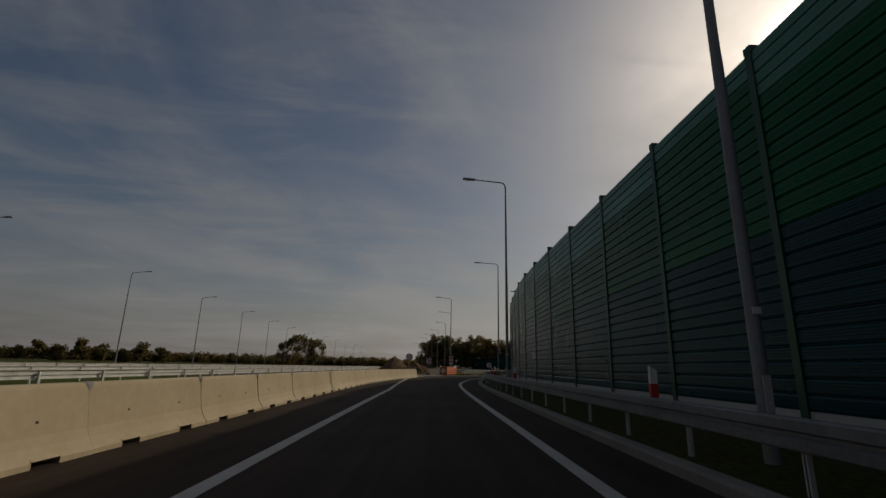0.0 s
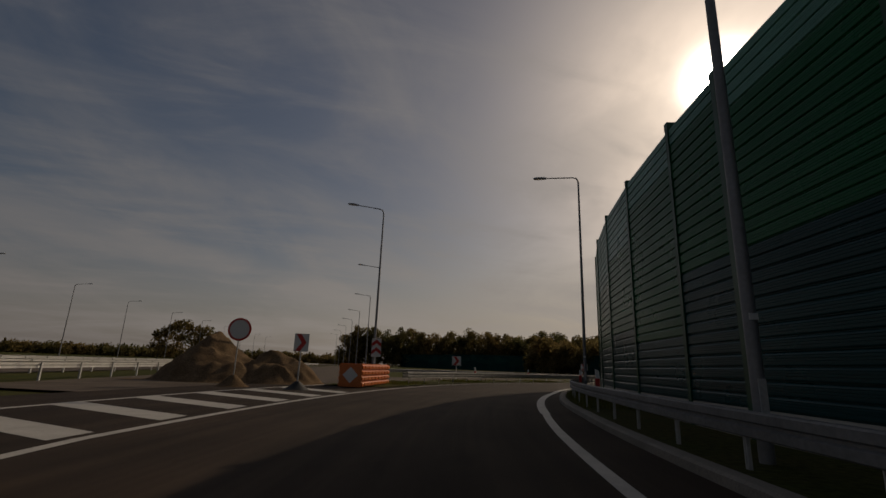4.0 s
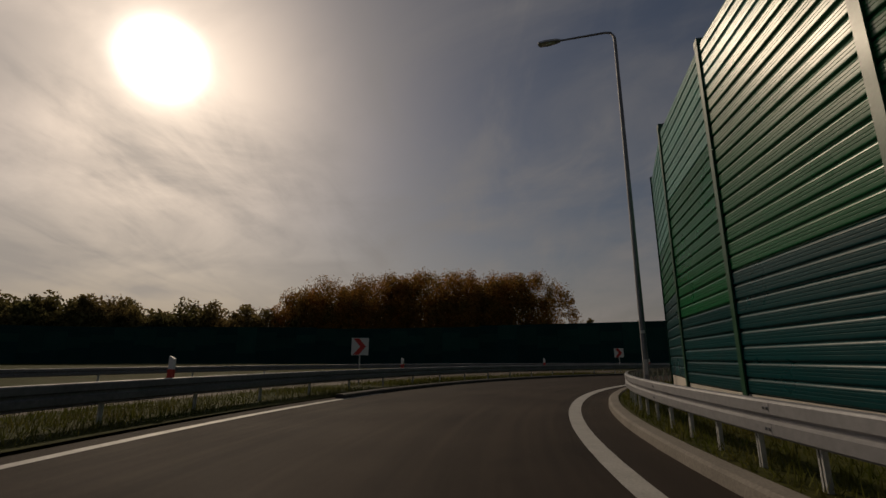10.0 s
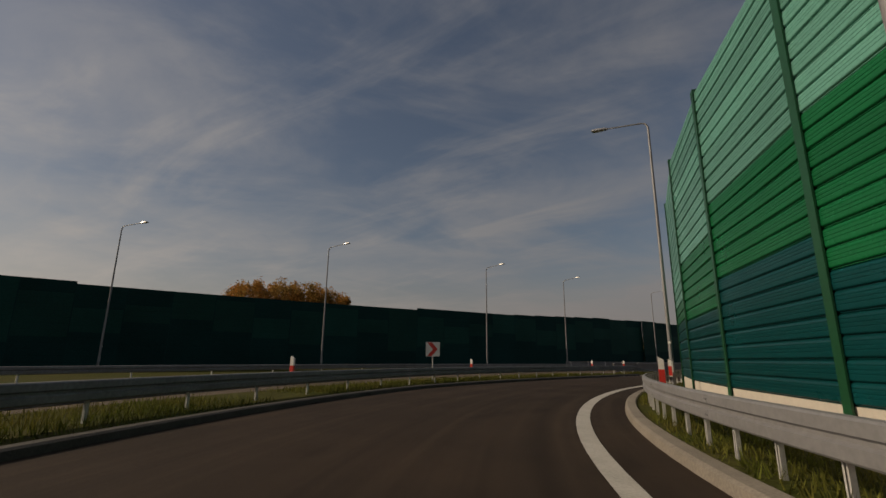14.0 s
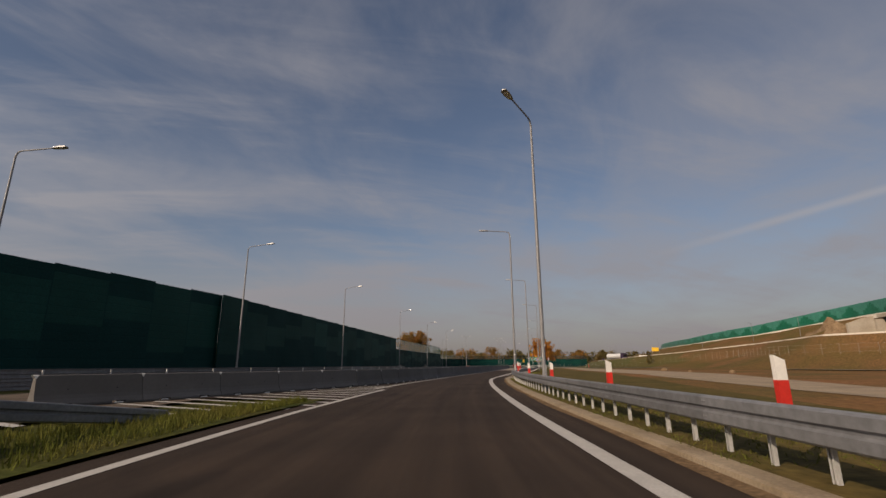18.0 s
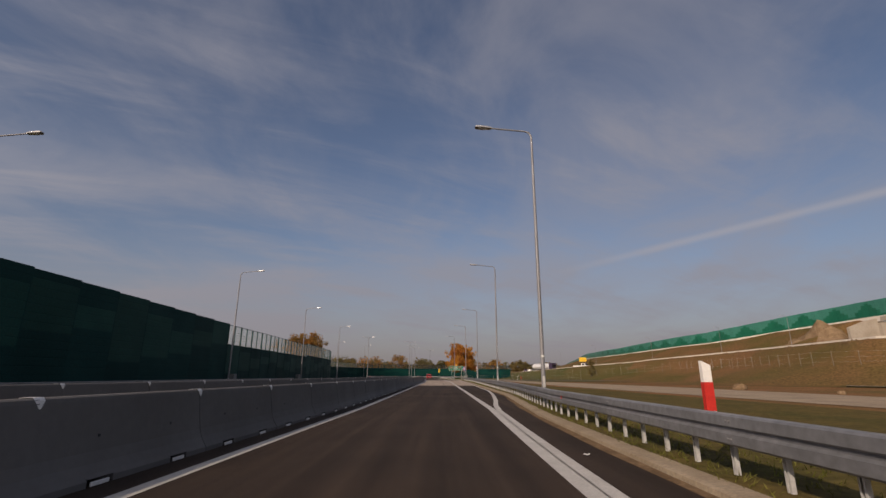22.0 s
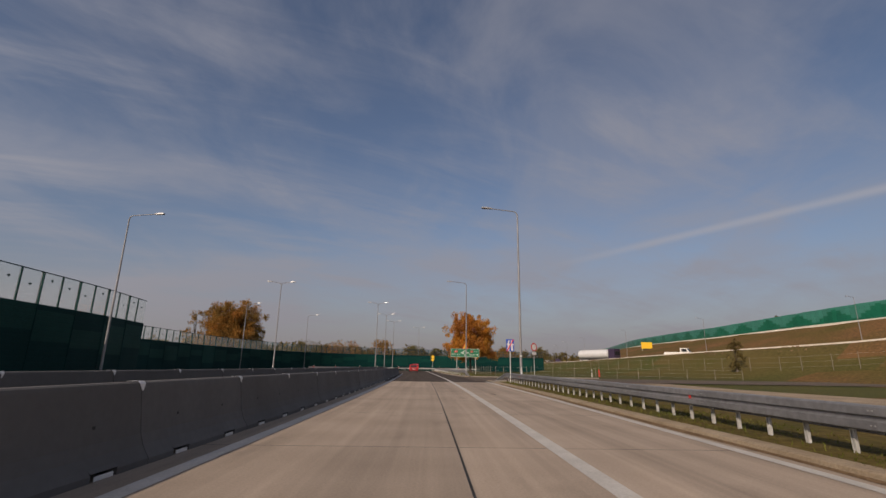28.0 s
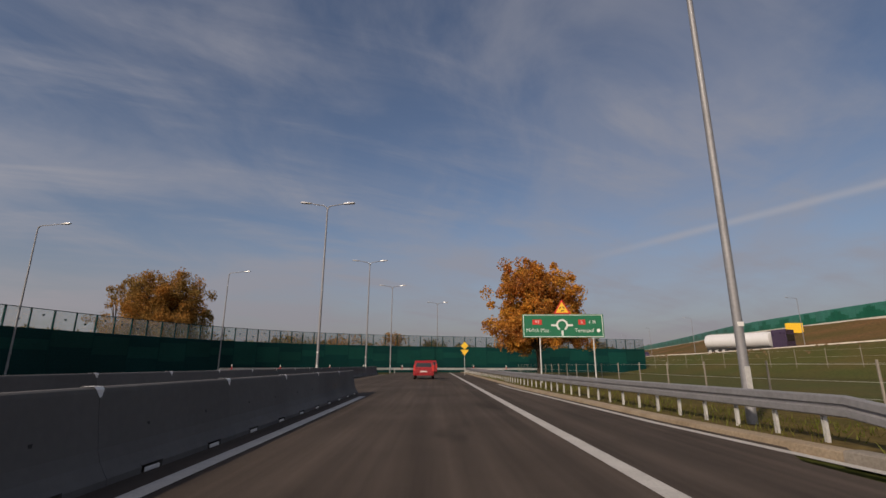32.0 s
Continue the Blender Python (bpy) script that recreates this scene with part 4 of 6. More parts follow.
def barrier_unit(length, mat="jersey"):
    body = Build()
    # one casting with two drain slots through its foot
    q1, q2, w = length * 0.25, length * 0.75, 0.2
    cuts = [(0.006, 0.0), (q1 - w, 0.0), (q1 - w, 0.075), (q1 + w, 0.075), (q1 + w, 0.0), (q2 - w, 0.0), (q2 - w, 0.075), (q2 + w, 0.075), (q2 + w, 0.0), (length - 0.006, 0.0)]
    k = len(JP)
    v = [(x, y, max(z, low)) for y, low in cuts for x, z in JP]
    f = [(i * k + j, (i + 1) * k + j, (i + 1) * k + (j + 1) % k, i * k + (j + 1) % k) for i in range(len(cuts) - 1) for j in range(k) if cuts[i][0] != cuts[i + 1][0] or j in (k - 1,)]
    body.add(v, f + [tuple(range(k)), tuple(range(len(v) - 1, len(v) - 1 - k, -1))])
    # a V-shaped strap folded over the joint
    cap = Build()
    out = [(-0.094, 0.775, 0.012), (-0.094, 0.838, 0.06), (-0.066, 0.868, 0.065), (0.066, 0.868, 0.065), (0.094, 0.838, 0.06), (0.106, 0.765, 0.012)]
    cv = [(x, w * g, z) for x, z, w in out for g in (-1, 1)]
    cap.add(cv, [(2 * i, 2 * i + 1, 2 * i + 3, 2 * i + 2) for i in range(len(out) - 1)])
    root = thing("concrete_barrier", "pale concrete safety barrier unit standing on the asphalt", "barrier", group="concrete barrier units")
    part("body", body, M[mat], root)
    for y in (length * 0.27, length * 0.73):
        part("lifting_hole", Build().box(-0.142, 0.142, y, y + 0.04, 0.43, 0.47), M["black"], root)
    # added white strips imitate sunlight leaking through the drain slots
    if mat == "jersey_shade":
        for y in (q1, q2):
            part("drain_lip", Build().prism([(0.292, 0.004), (0.304, 0.004), (0.304, 0.038), (0.292, 0.045)], y - 0.14, y + 0.14), M["white"], root, "white strip painted as sunlight at the drain slot")
    part("joint_clip", cap, M["white" if mat == "jersey_shade" else "steel_shade_dark"], root, "folded strap over the joint")
    return root


UNIT = 3.03
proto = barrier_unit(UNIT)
proto_shade = barrier_unit(UNIT, "jersey_shade")


def barrier_row(s0, s1, off, label, proto, tall=1.0, tilt=0.25):
    s = s0
    while s < s1 - 0.1:
        step = UNIT
        for _ in range(4):
            step *= UNIT / (at(s + step, off(s + step)) - at(s, off(s))).length
        p, q = at(s, off(s)), at(s + step, off(s + step))
        a = math.degrees(math.atan2(q.y - p.y, q.x - p.x)) - 90 + rng.uniform(-tilt, tilt)
        ob = copy_thing(proto, pose(p.x, p.y, 0, 0, 0, a) @ Matrix.Diagonal((1, 1, tall, 1)))
        tagged(ob, label)
        s += step


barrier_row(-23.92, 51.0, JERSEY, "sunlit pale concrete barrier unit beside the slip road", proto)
# both rows from here use the concrete copy with shade in its colour
barrier_row(201.2, 388, plus(JERSEY_B, -0.17), "concrete barrier unit darkened for shade between the carriageways", proto_shade, 1.07)
barrier_row(235, 430, table((235, -8.2), (300, -7.6), (430, -7.6)), "concrete barrier unit of the second row darkened for shade", proto_shade, 1.1)
for o in [*proto.children, proto, *proto_shade.children, proto_shade]:
    bpy.data.objects.remove(o)

# ---- street lamps ----
def lamp_meshes(h, reach, double=False):
    pole = Build()
    pole.tube([(0, 0, 0.0), (0, 0, 0.5), (0, 0, h * 0.5), (0, 0, h - 0.35)], [0.096, 0.092, 0.076, 0.052], 12)
    pole.tube([(0, 0, 0.0), (0, 0, 0.04)], [0.17, 0.17], 12)
    arms, heads, lenses = [], [], []
    for sg in ((-1, 1) if double else (-1,)):
        arm = Build()
        pts = [(0, 0, h - 0.42), (sg * 0.03, 0, h - 0.25), (sg * 0.12, 0, h - 0.10), (sg * 0.3, 0, h - 0.03), (sg * reach, 0, h + 0.14)]
        arm.tube(pts, [0.055, 0.05, 0.045, 0.04, 0.035], 8)
        hd = Build()
        x0, x1 = sg * (reach - 0.1), sg * (reach + 0.75)
        rings = [(0.0, 0.045, 0.05), (0.12, 0.11, 0.07), (0.5, 0.16, 0.085), (0.8, 0.14, 0.07), (0.86, 0.07, 0.03)]
        v = []
        for u, w, t in rings:
            x = x0 + sg * u
            z = h + 0.14 + u * 0.07
            v += [(x, -w, z - t * 0.5), (x, -w * 0.8, z + t * 0.7), (x, w * 0.8, z + t * 0.7), (x, w, z - t * 0.5)]
        f = [(i * 4 + j, i * 4 + (j + 1) % 4, (i + 1) * 4 + (j + 1) % 4, (i + 1) * 4 + j) for i in range(4) for j in range(4)] + [(3, 2, 1, 0), (16, 17, 18, 19)]
        hd.add(v, f)
        ln = Build()
        ln.add([(x0 + sg * 0.2, -0.1, h + 0.105), (x0 + sg * 0.72, -0.12, h + 0.145), (x0 + sg * 0.72, 0.12, h + 0.145), (x0 + sg * 0.2, 0.1, h + 0.105), (x0 + sg * 0.46, 0, h + 0.09)], [(0, 1, 4), (1, 2, 4), (2, 3, 4), (3, 0, 4)])
        arms.append(arm.mesh("arm", M["steel"], True))
        heads.append(hd.mesh("head", M["lamp"], True))
        lenses.append(ln.mesh("lens", M["lens"]))
    hatch = Build().box(-0.05, 0.05, -0.104, -0.086, 0.7, 1.15)
    tag = Build().box(-0.06, 0.06, -0.100, -0.086, 1.93, 2.02)
    return pole.mesh("pole", M["steel"], True), arms, heads, lenses, hatch.mesh("hatch", M["steel_dull"]), tag.mesh("number_plate", M["sign_white"])


LAMPS = {k: lamp_meshes(*v) for k, v in {"single": (12.8, 2.0), "double": (12.6, 1.25, True)}.items()}


def street_lamp(m, kind="single", label="tall galvanised street lamp with one curved arm"):
    root = thing("street_lamp", label, "street lamp", m, group="street lamps")
    pole, arms, heads, lenses, hatch, tag = LAMPS[kind]
    po = part("pole", pole, None, root)
    part("hatch", hatch, None, po)
    part("number_plate", tag, None, po)
    for a, h, e in zip(arms, heads, lenses):
        part("arm", a, None, root)
        hd = part("head", h, None, root)
        part("lens", e, None, hd)
    return root


for s, d in ((6.1, 4.3), (28, 4.3), (53, 4.2), (75, 3.9), (100.5, 3.6), (125.4, 3.4), (150.6, 3.25), (171.8, 3.4), (189.7, 4.1), (208.3, 3.75), (228.3, 3.4), (254, 4.45), (283.3, 5.9), (319, 6.7), (347.6, 6.7), (379.2, 6.15)):
    street_lamp(place(s, d, 0.0, 58 if s == 208.3 else 0), label="tall galvanised street lamp behind the guard rail")
for s, d in ((229.4, -22.6), (254.7, -23.0), (287, -23.6), (318, -24.4), (351.5, -24.5), (409, -34.5), (430, -27.0)):
    street_lamp(place(s, d, 0.0, 180), label="tall street lamp in front of the far noise barrier")
for x, y, a in ((120, 71.5, 28), (112, 54.5, 15), (105.3, 34.8, 2), (101.9, 19.8, -5)):
    street_lamp(pose(x, y, 0, 0, 0, a), label="tall street lamp outside the bend")
for s, d in ((382, -20.5), (402.5, -8.0), (422, -7.5), (439, -6.4), (458, 0.5)):
    street_lamp(place(s, d, 0.0), "double", "tall street lamp with two arms between the carriageways")
for x, y in ((1.2, 80.7), (1.5, 103.2), (0.4, 128.5), (-1.9, 154), (-4.3, 176.5), (-7, 200), (-10, 225), (-13, 250)):
    street_lamp(pose(x, y, 0, 0, 0, 0), label="tall street lamp beside the through road")
for i in range(12):
    street_lamp(pose(-40.7 - min(i, 5) * 2.5, 38.6 + i * 24.2, 0, 0, 0, 180), label="distant street lamp across the main road")

# ---- delineator posts ----
DEL = Build().prism([(-0.06, 0), (0.06, 0), (0.06, 0.64), (-0.06, 0.70)], -0.035, 0.035).mesh("post", M["white"])
DEL_RED = Build().box(-0.063, 0.063, -0.038, 0.038, 0.05, 0.42).mesh("red_band", M["red"])


def delineator(m, label="white roadside marker post with a red band"):
    root = thing("marker_post", label, "marker post", m, group="roadside marker posts")
    body = part("post", DEL, None, root)
    part("red_band", DEL_RED, None, body)


for s in (8, 21.6, 30, 46, 62, 74, 85, 93.8, 137.7, 144.2, 151, 159.9, 170, 181.2, 193.1, 199.2, 206.6, 214, 223, 234.8, 240):
    delineator(place(s, RAIL(s) + 0.32, 0.55 if s < 222 else 0.66))
for s in (84, 92, 100, 108, 118, 128, 140, 150, 160, 172, 187, 193):
    delineator(place(s, RAIL_L(s) - 0.3, 0.5), "white roadside marker post on the outer guard rail")

# ---- signs ----
def sign_post(root, h, r=0.03, xs=(0.0,)):
    for x in xs:
        part("post", Build().tube([(x, 0.03, -0.05), (x, 0.03, h)], [r, r], 8), M["steel_dull"], root)


def weighted_foot(root, w, h, mat, name, label):
    """A slumped low foot heaped round a post."""
    n, k = 5, 18
    v = []
    for i in range(n + 1):
        u = i / n
        for j in range(k):
            c = 2 * math.pi * j / k
            r = w * (1 - 0.88 * u ** 0.8) * (1 + 0.14 * noise.noise((math.cos(c) * 1.7, math.sin(c) * 1.7, u * 2 + w)))
            v.append((math.cos(c) * r, math.sin(c) * r * 0.8, -0.02 + h * u * (1 + 0.1 * noise.noise((math.cos(c) * 2, math.sin(c) * 2, 4.0)))))
    f = [(i * k + j, i * k + (j + 1) % k, (i + 1) * k + (j + 1) % k, (i + 1) * k + j) for i in range(n) for j in range(k)] + [tuple(n * k + j for j in range(k))]
    part(name, Build().add(v, f), M[mat], root, label, smooth=True)


def chevron(s, d, size, height, turn=0, name="chevron_sign", label="white chevron board with a red arrow on a steel post", up=False, base=False, tall=1.0):
    root = thing(name, label, "road sign", place(s, d, 0, turn), group="bend chevrons")
    sign_post(root, height)
    w, h = (size * 0.66, size * 1.25) if up else (size, size * tall)
    z0 = height - h
    board = part("board", Build().box(-w / 2, w / 2, -0.012, 0.012, z0, height), [M["sign_white"]], root)
    a = Build()
    if up:
        for k in range(2):
            z = z0 + h * (0.12 + 0.42 * k)
            t = h * 0.20
            a.add([(-w / 2 + 0.01, -0.014, z), (0, -0.014, z + t), (w / 2 - 0.01, -0.014, z), (w / 2 - 0.01, -0.014, z + t), (0, -0.014, z + 2 * t), (-w / 2 + 0.01, -0.014, z + t)], [(0, 1, 4, 5), (1, 2, 3, 4)])
    else:
        x0, t = -w * 0.40, w * 0.34
        a.add([(x0, -0.014, z0 + 0.02), (x0 + t, -0.014, z0 + 0.02), (x0 + t + w * 0.4, -0.014, z0 + h / 2), (x0 + t, -0.014, height - 0.02), (x0, -0.014, height - 0.02), (x0 + w * 0.4, -0.014, z0 + h / 2)], [(0, 1, 2, 5), (5, 2, 3, 4)])
    part("arrow", a, M["red"], board, "red arrow")
    if base:
        weighted_foot(root, 0.6, 0.36, "black", "foot", "low black rubber foot")
    return root


for s, d in ((84, -8.7), (102, -8.5), (127, -8.3), (148.4, -8.2), (170, -8.0)):
    chevron(s, d, 0.75, 2.05, 33)
chevron(65.0, -7.6, 0.6, 2.3, 24, base=True, tall=1.25)
chevron(76.1, -10.3, 1.0, 2.9, 36, label="tall board with stacked red and white arrows", up=True)
rs = thing("round_sign", "round road sign seen in shade on a steel post", "road sign", place(65.0, -10.65, 0, 20))
sign_post(rs, 2.85)
disc = part("disc", Build().tube([(0, -0.012, 2.42), (0, 0.012, 2.42)], [0.5, 0.5], 32), M["sign_white"], rs)
part("rim", Build().tube([(0, -0.016, 2.42), (0, -0.010, 2.42)], [0.5, 0.5], 32), M["red"], disc, "red rim")
part("face", Build().tube([(0, -0.019, 2.42), (0, -0.015, 2.42)], [0.41, 0.41], 32), M["sign_white"], disc)
weighted_foot(rs, 0.75, 0.5, "soil", "foot", "heap of brown earth round the post")

# end of expressway sign
es = thing("road_sign", "blue and white end of expressway sign struck through in red", "road sign", place(350.5, 6.5))
sign_post(es, 3.3, 0.035)
bd = part("board", Build().box(-0.31, 0.31, -0.012, 0.012, 2.38, 3.3), M["sign_blue"], es)
part("pictogram", Build().prism([(-0.23, 2.45), (-0.09, 2.45), (-0.06, 3.22), (-0.14, 3.22)], -0.015, -0.013).prism([(0.09, 2.45), (0.23, 2.45), (0.14, 3.22), (0.06, 3.22)], -0.015, -0.013).box(-0.28, 0.28, -0.015, -0.013, 2.88, 2.96), M["sign_white"], bd)
part("stroke", Build().prism([(-0.31, 2.38), (-0.22, 2.38), (0.31, 3.3), (0.22, 3.3)], -0.019, -0.017), M["red"], bd, "red diagonal stroke")
ne = thing("round_sign", "round white sign with a red rim beside the side road", "road sign", place(360, 10.7, 0, 34))
sign_post(ne, 3.45)
part("small_plate", Build().box(-0.28, 0.28, -0.012, 0.012, 2.42, 2.66), M["sign_white"], ne, "small white plate under the disc")
dk = part("disc", Build().tube([(0, -0.012, 3.15), (0, 0.012, 3.15)], [0.4, 0.4], 28), M["red"], ne)
part("face", Build().tube([(0, -0.016, 3.15), (0, -0.012, 3.15)], [0.29, 0.29], 28), M["sign_white"], dk)


def words(text, size, x, z, mat, parent, y=-0.03, name="lettering"):
    c = bpy.data.curves.new(name, "FONT")
    c.body, c.size, c.align_x, c.align_y = text, size, "CENTER", "CENTER"
    c.extrude = 0.002
    c.materials.append(mat)
    ob = new(name, c)
    dg = bpy.context.evaluated_depsgraph_get()
    me = bpy.data.meshes.new_from_object(ob.evaluated_get(dg))
    bpy.data.objects.remove(ob)
    o = new(name, me)
    o.parent = parent
    o.matrix_basis = pose(x, y, z, 90)
    return o


# green direction sign before the roundabout
ds = thing("direction_sign", "wide green direction sign with a roundabout diagram", "road sign", place(400, 8.3, 0, -4))
sign_post(ds, 4.4, 0.045, (-1.5, 1.9))
dbd = part("board", Build().box(-2.6, 2.6, -0.02, 0.02, 2.9, 4.4, b=0.0), M["sign_green"], ds)
part("border", Build().box(-2.54, 2.54, -0.026, -0.022, 2.94, 2.98).box(-2.54, 2.54, -0.026, -0.022, 4.32, 4.36).box(-2.54, -2.50, -0.026, -0.022, 2.98, 4.32).box(2.50, 2.54, -0.026, -0.022, 2.98, 4.32), M["sign_white"], dbd, "thin white border")
ringb = Build()
for k in range(28):
    a0, a1 = [math.radians(-60 + 300 * j / 28) for j in (k, k + 1)]
    ringb.add([(math.cos(a) * r - 0.05, -0.027, 3.7 + math.sin(a) * r) for a in (a0, a1) for r in (0.26, 0.38)], [(0, 1, 3, 2)])
ringb.box(-0.12, 0.02, -0.028, -0.024, 3.02, 3.34).box(-0.75, -0.42, -0.028, -0.024, 3.62, 3.74).box(0.32, 0.65, -0.028, -0.024, 3.62, 3.74)
part("roundabout_symbol", ringb, M["sign_white"], dbd, "white roundabout diagram")
part("route_panel", Build().box(-1.95, -1.35, -0.027, -0.023, 3.72, 4.05), M["red"], dbd, "red route panel")
part("route_panel", Build().box(1.0, 1.45, -0.027, -0.023, 3.72, 4.05), M["red"], dbd, "red route panel")
words("92", 0.26, -1.65, 3.885, M["sign_white"], dbd)
words("2", 0.26, 1.22, 3.885, M["sign_white"], dbd)
words("E 30", 0.26, 1.9, 3.885, M["sign_white"], dbd)
words("Mińsk Maz.", 0.34, -1.6, 3.35, M["sign_white"], dbd)
words("Terespol", 0.34, 1.35, 3.35, M["sign_white"], dbd)
part("symbol", Build().tube([(2.25, -0.023, 3.35), (2.25, -0.027, 3.35)], [0.12, 0.12], 14), M["sign_white"], dbd)
tr = part("warning_triangle", Build().prism([(-0.55, 4.42), (0.55, 4.42), (0, 5.36)], -0.016, 0.016), M["red"], ds, "yellow roundabout warning triangle with a red edge")
part("face", Build().prism([(-0.42, 4.50), (0.42, 4.50), (0, 5.20)], -0.020, -0.017), M["sign_yellow"], tr)
arrows = Build()
for k in range(3):
    for j in range(4):
        a0, a1 = [math.radians(120 * k + 75 * u / 4) for u in (j, j + 1)]
        arrows.add([(math.cos(a) * r, -0.024, 4.75 + math.sin(a) * r) for a in (a0, a1) for r in (0.11, 0.17)], [(0, 1, 3, 2)])
part("ring_of_arrows", arrows, M["black"], tr)

# yellow temporary sign at the roundabout
ys = thing("temporary_sign", "yellow diamond and arrow sign on a post", "road sign", place(425, 3.5))
sign_post(ys, 3.6)
part("diamond", Build().prism([(0, 2.9), (0.45, 3.35), (0, 3.8), (-0.45, 3.35)], -0.015, 0.015), M["sign_yellow"], ys)
part("arrow", Build().prism([(-0.5, 2.9), (0.5, 2.9), (0, 2.2)], -0.015, 0.015), M["sign_yellow"], ys)

# ---- roadworks ----
def mound(name, label, m, rx, ry, h, seed, mat, steep=1.6):
    n = 34
    v, f = [], []
    for j in range(n + 1):
        for i in range(n + 1):
            x, y = (i / n * 2 - 1), (j / n * 2 - 1)
            r = math.hypot(x, y)
            base = max(0.0, 1 - r ** steep) ** 1.15
            z = h * base * (0.82 + 0.5 * noise.noise((x * 1.7 + seed, y * 1.7, seed))) + 0.10 * h * noise.noise((x * 7 + seed, y * 7, 3.1)) * min(1, base * 4)
            v.append((x * rx, y * ry, max(z, -0.03) if r < 1 else -0.03))
    f = [(j * (n + 1) + i, j * (n + 1) + i + 1, (j + 1) * (n + 1) + i + 1, (j + 1) * (n + 1) + i) for j in range(n) for i in range(n)]
    bb = Build().add(v, f)
    ob = part(name, bb, M[mat], smooth=True)
    ob.matrix_basis = m
    return tagged(ob, label, "soil heap")


mound("soil_mound", "dark heap of dug soil at the closed lane", place(68.8, -15.1), 3.5, 3.1, 2.6, 1.3, "soil")
mound("soil_mound", "lower heap of sandy soil beside the barrier", place(69.4, -11.9), 2.5, 2.3, 2.0, 5.2, "soil")

cb = thing("crash_cushion", "orange ribbed plastic crash cushion with a diamond marker", "crash cushion", place(68.0, -6.75, 0, 8))
body = Build()
for k in range(4):
    z = 0.06 + k * 0.27
    body.prism([(-0.55, z), (0.55, z), (0.60, z + 0.05), (0.60, z + 0.17), (0.55, z + 0.22), (-0.55, z + 0.22), (-0.60, z + 0.17), (-0.60, z + 0.05)], 0.0, 5.6)
    body.prism([(-0.5, z + 0.22), (0.5, z + 0.22), (0.5, z + 0.27), (-0.5, z + 0.27)], 0.06, 5.5)
part("body", body, M["orange"], cb)
for k in range(4):
    for i in range(8):
        part("rib", Build().box(0.597, 0.63, 0.35 + i * 0.66, 0.47 + i * 0.66, 0.12 + k * 0.27, 0.22 + k * 0.27), M["orange"], cb)
nose = part("nose", Build().prism([(-0.55, 0.05), (0.55, 0.05), (0.55, 1.12), (-0.55, 1.12)], -0.06, 0.0), M["orange"], cb, "orange end plate")
part("diamond", Build().prism([(0, 0.22), (0.38, 0.6), (0, 0.98), (-0.38, 0.6)], -0.075, -0.062), M["sign_white"], nose, "pale diamond marker")

# grey service cabinets at the foot of the far wall
for s, d in ((290, -24.4), (319, -25.2)):
    cb = thing("service_cabinet", "small grey service cabinet at the foot of the wall", "cabinet", place(s, d, 0, 180))
    part("body", Build().box(-0.25, 0.25, -0.45, 0.45, 0.15, 1.25, b=0.03), M["steel_shade_dark"], cb)
    part("plinth", Build().box(-0.22, 0.22, -0.42, 0.42, 0, 0.15), M["kerb"], cb)
    part("door", Build().box(-0.262, -0.252, -0.40, 0.40, 0.22, 1.18), M["steel_shade_dark"], cb)

# ---- right-hand embankment with road, wall and bridge ----

# small plates and reflectors fixed to the long rail
def rail_plate(s, top, mat, name, label, w=0.16, h=0.1):
    root = thing(name, label, "plate", place(s, RAIL(s) - 0.084 if s < 356 else 5.2, top))
    pl = part("plate", Build().box(-0.004, 0.004, -w / 2, w / 2, -h / 2, h / 2), M[mat], root)
    if mat == "black":
        part("bars", Build().box(-0.007, -0.005, -w / 2 + 0.02, w / 2 - 0.02, -0.012, 0.022), M["sign_white"], pl, "pale unreadable bars")


for s in (255.5, 318, 349.5):
    rail_plate(s, 0.70, "black", "sticker", "small black and white sticker on the guard rail", 0.17, 0.07)
    rail_plate(s, 0.53, "black", "sticker", "small black and white sticker on the guard rail", 0.17, 0.07)
for s in (90, 110, 130, 149, 172, 247, 278, 300, 325, 347):
    rail_plate(s, 0.58, "red", "rail_reflector", "small red reflector on the guard rail", 0.09, 0.07)
# litter dropped along the edge lines
for i, (s, d, mat) in enumerate(((229.7, 1.55, "sign_white"), (251.2, 2.2, "sign_white"), (335.0, 5.6, "sign_white"), (262.0, 3.0, "red"), (316.0, 3.6, "sign_white"), (241.0, 2.3, "sign_white"), (346.0, 3.2, "black"))):
    rn = random.Random(90 + i)
    v = [(rn.uniform(-0.01, 0.01) + x * 0.035, rn.uniform(-0.01, 0.01) + y * 0.06, 0.010 + rn.uniform(0, 0.025)) for y in (-1, 0, 1) for x in (-1, 0, 1)]
    tagged(part("litter", Build().add(v, [(0, 1, 4, 3), (1, 2, 5, 4), (3, 4, 7, 6), (4, 5, 8, 7)]), M[mat], at=place(s, d, 0.0, rn.uniform(0, 180))), "crumpled scrap of litter lying on the asphalt", "litter")
# red hydrant and a striped marker in the meadow
hy = thing("hydrant", "red standpipe hydrant in the meadow grass", "hydrant", place(389.5, 28.8))
part("pipe", Build().tube([(0, 0, -0.05), (0, 0, 1.0)], [0.09, 0.08], 12), M["red"], hy)
part("cap", Build().tube([(0, 0, 1.0), (0, 0, 1.06), (0, 0, 1.14)], [0.12, 0.12, 0.05], 12), M["red"], hy)
part("outlet", Build().tube([(-0.17, 0, 0.72), (0.17, 0, 0.72)], [0.055, 0.055], 10), M["red"], hy)
mk = thing("marker_post", "white marker post with a black top in the meadow", "marker post", place(390, 27.8))
body = part("post", Build().box(-0.05, 0.05, -0.05, 0.05, -0.05, 1.1, b=0.02), M["white"], mk)
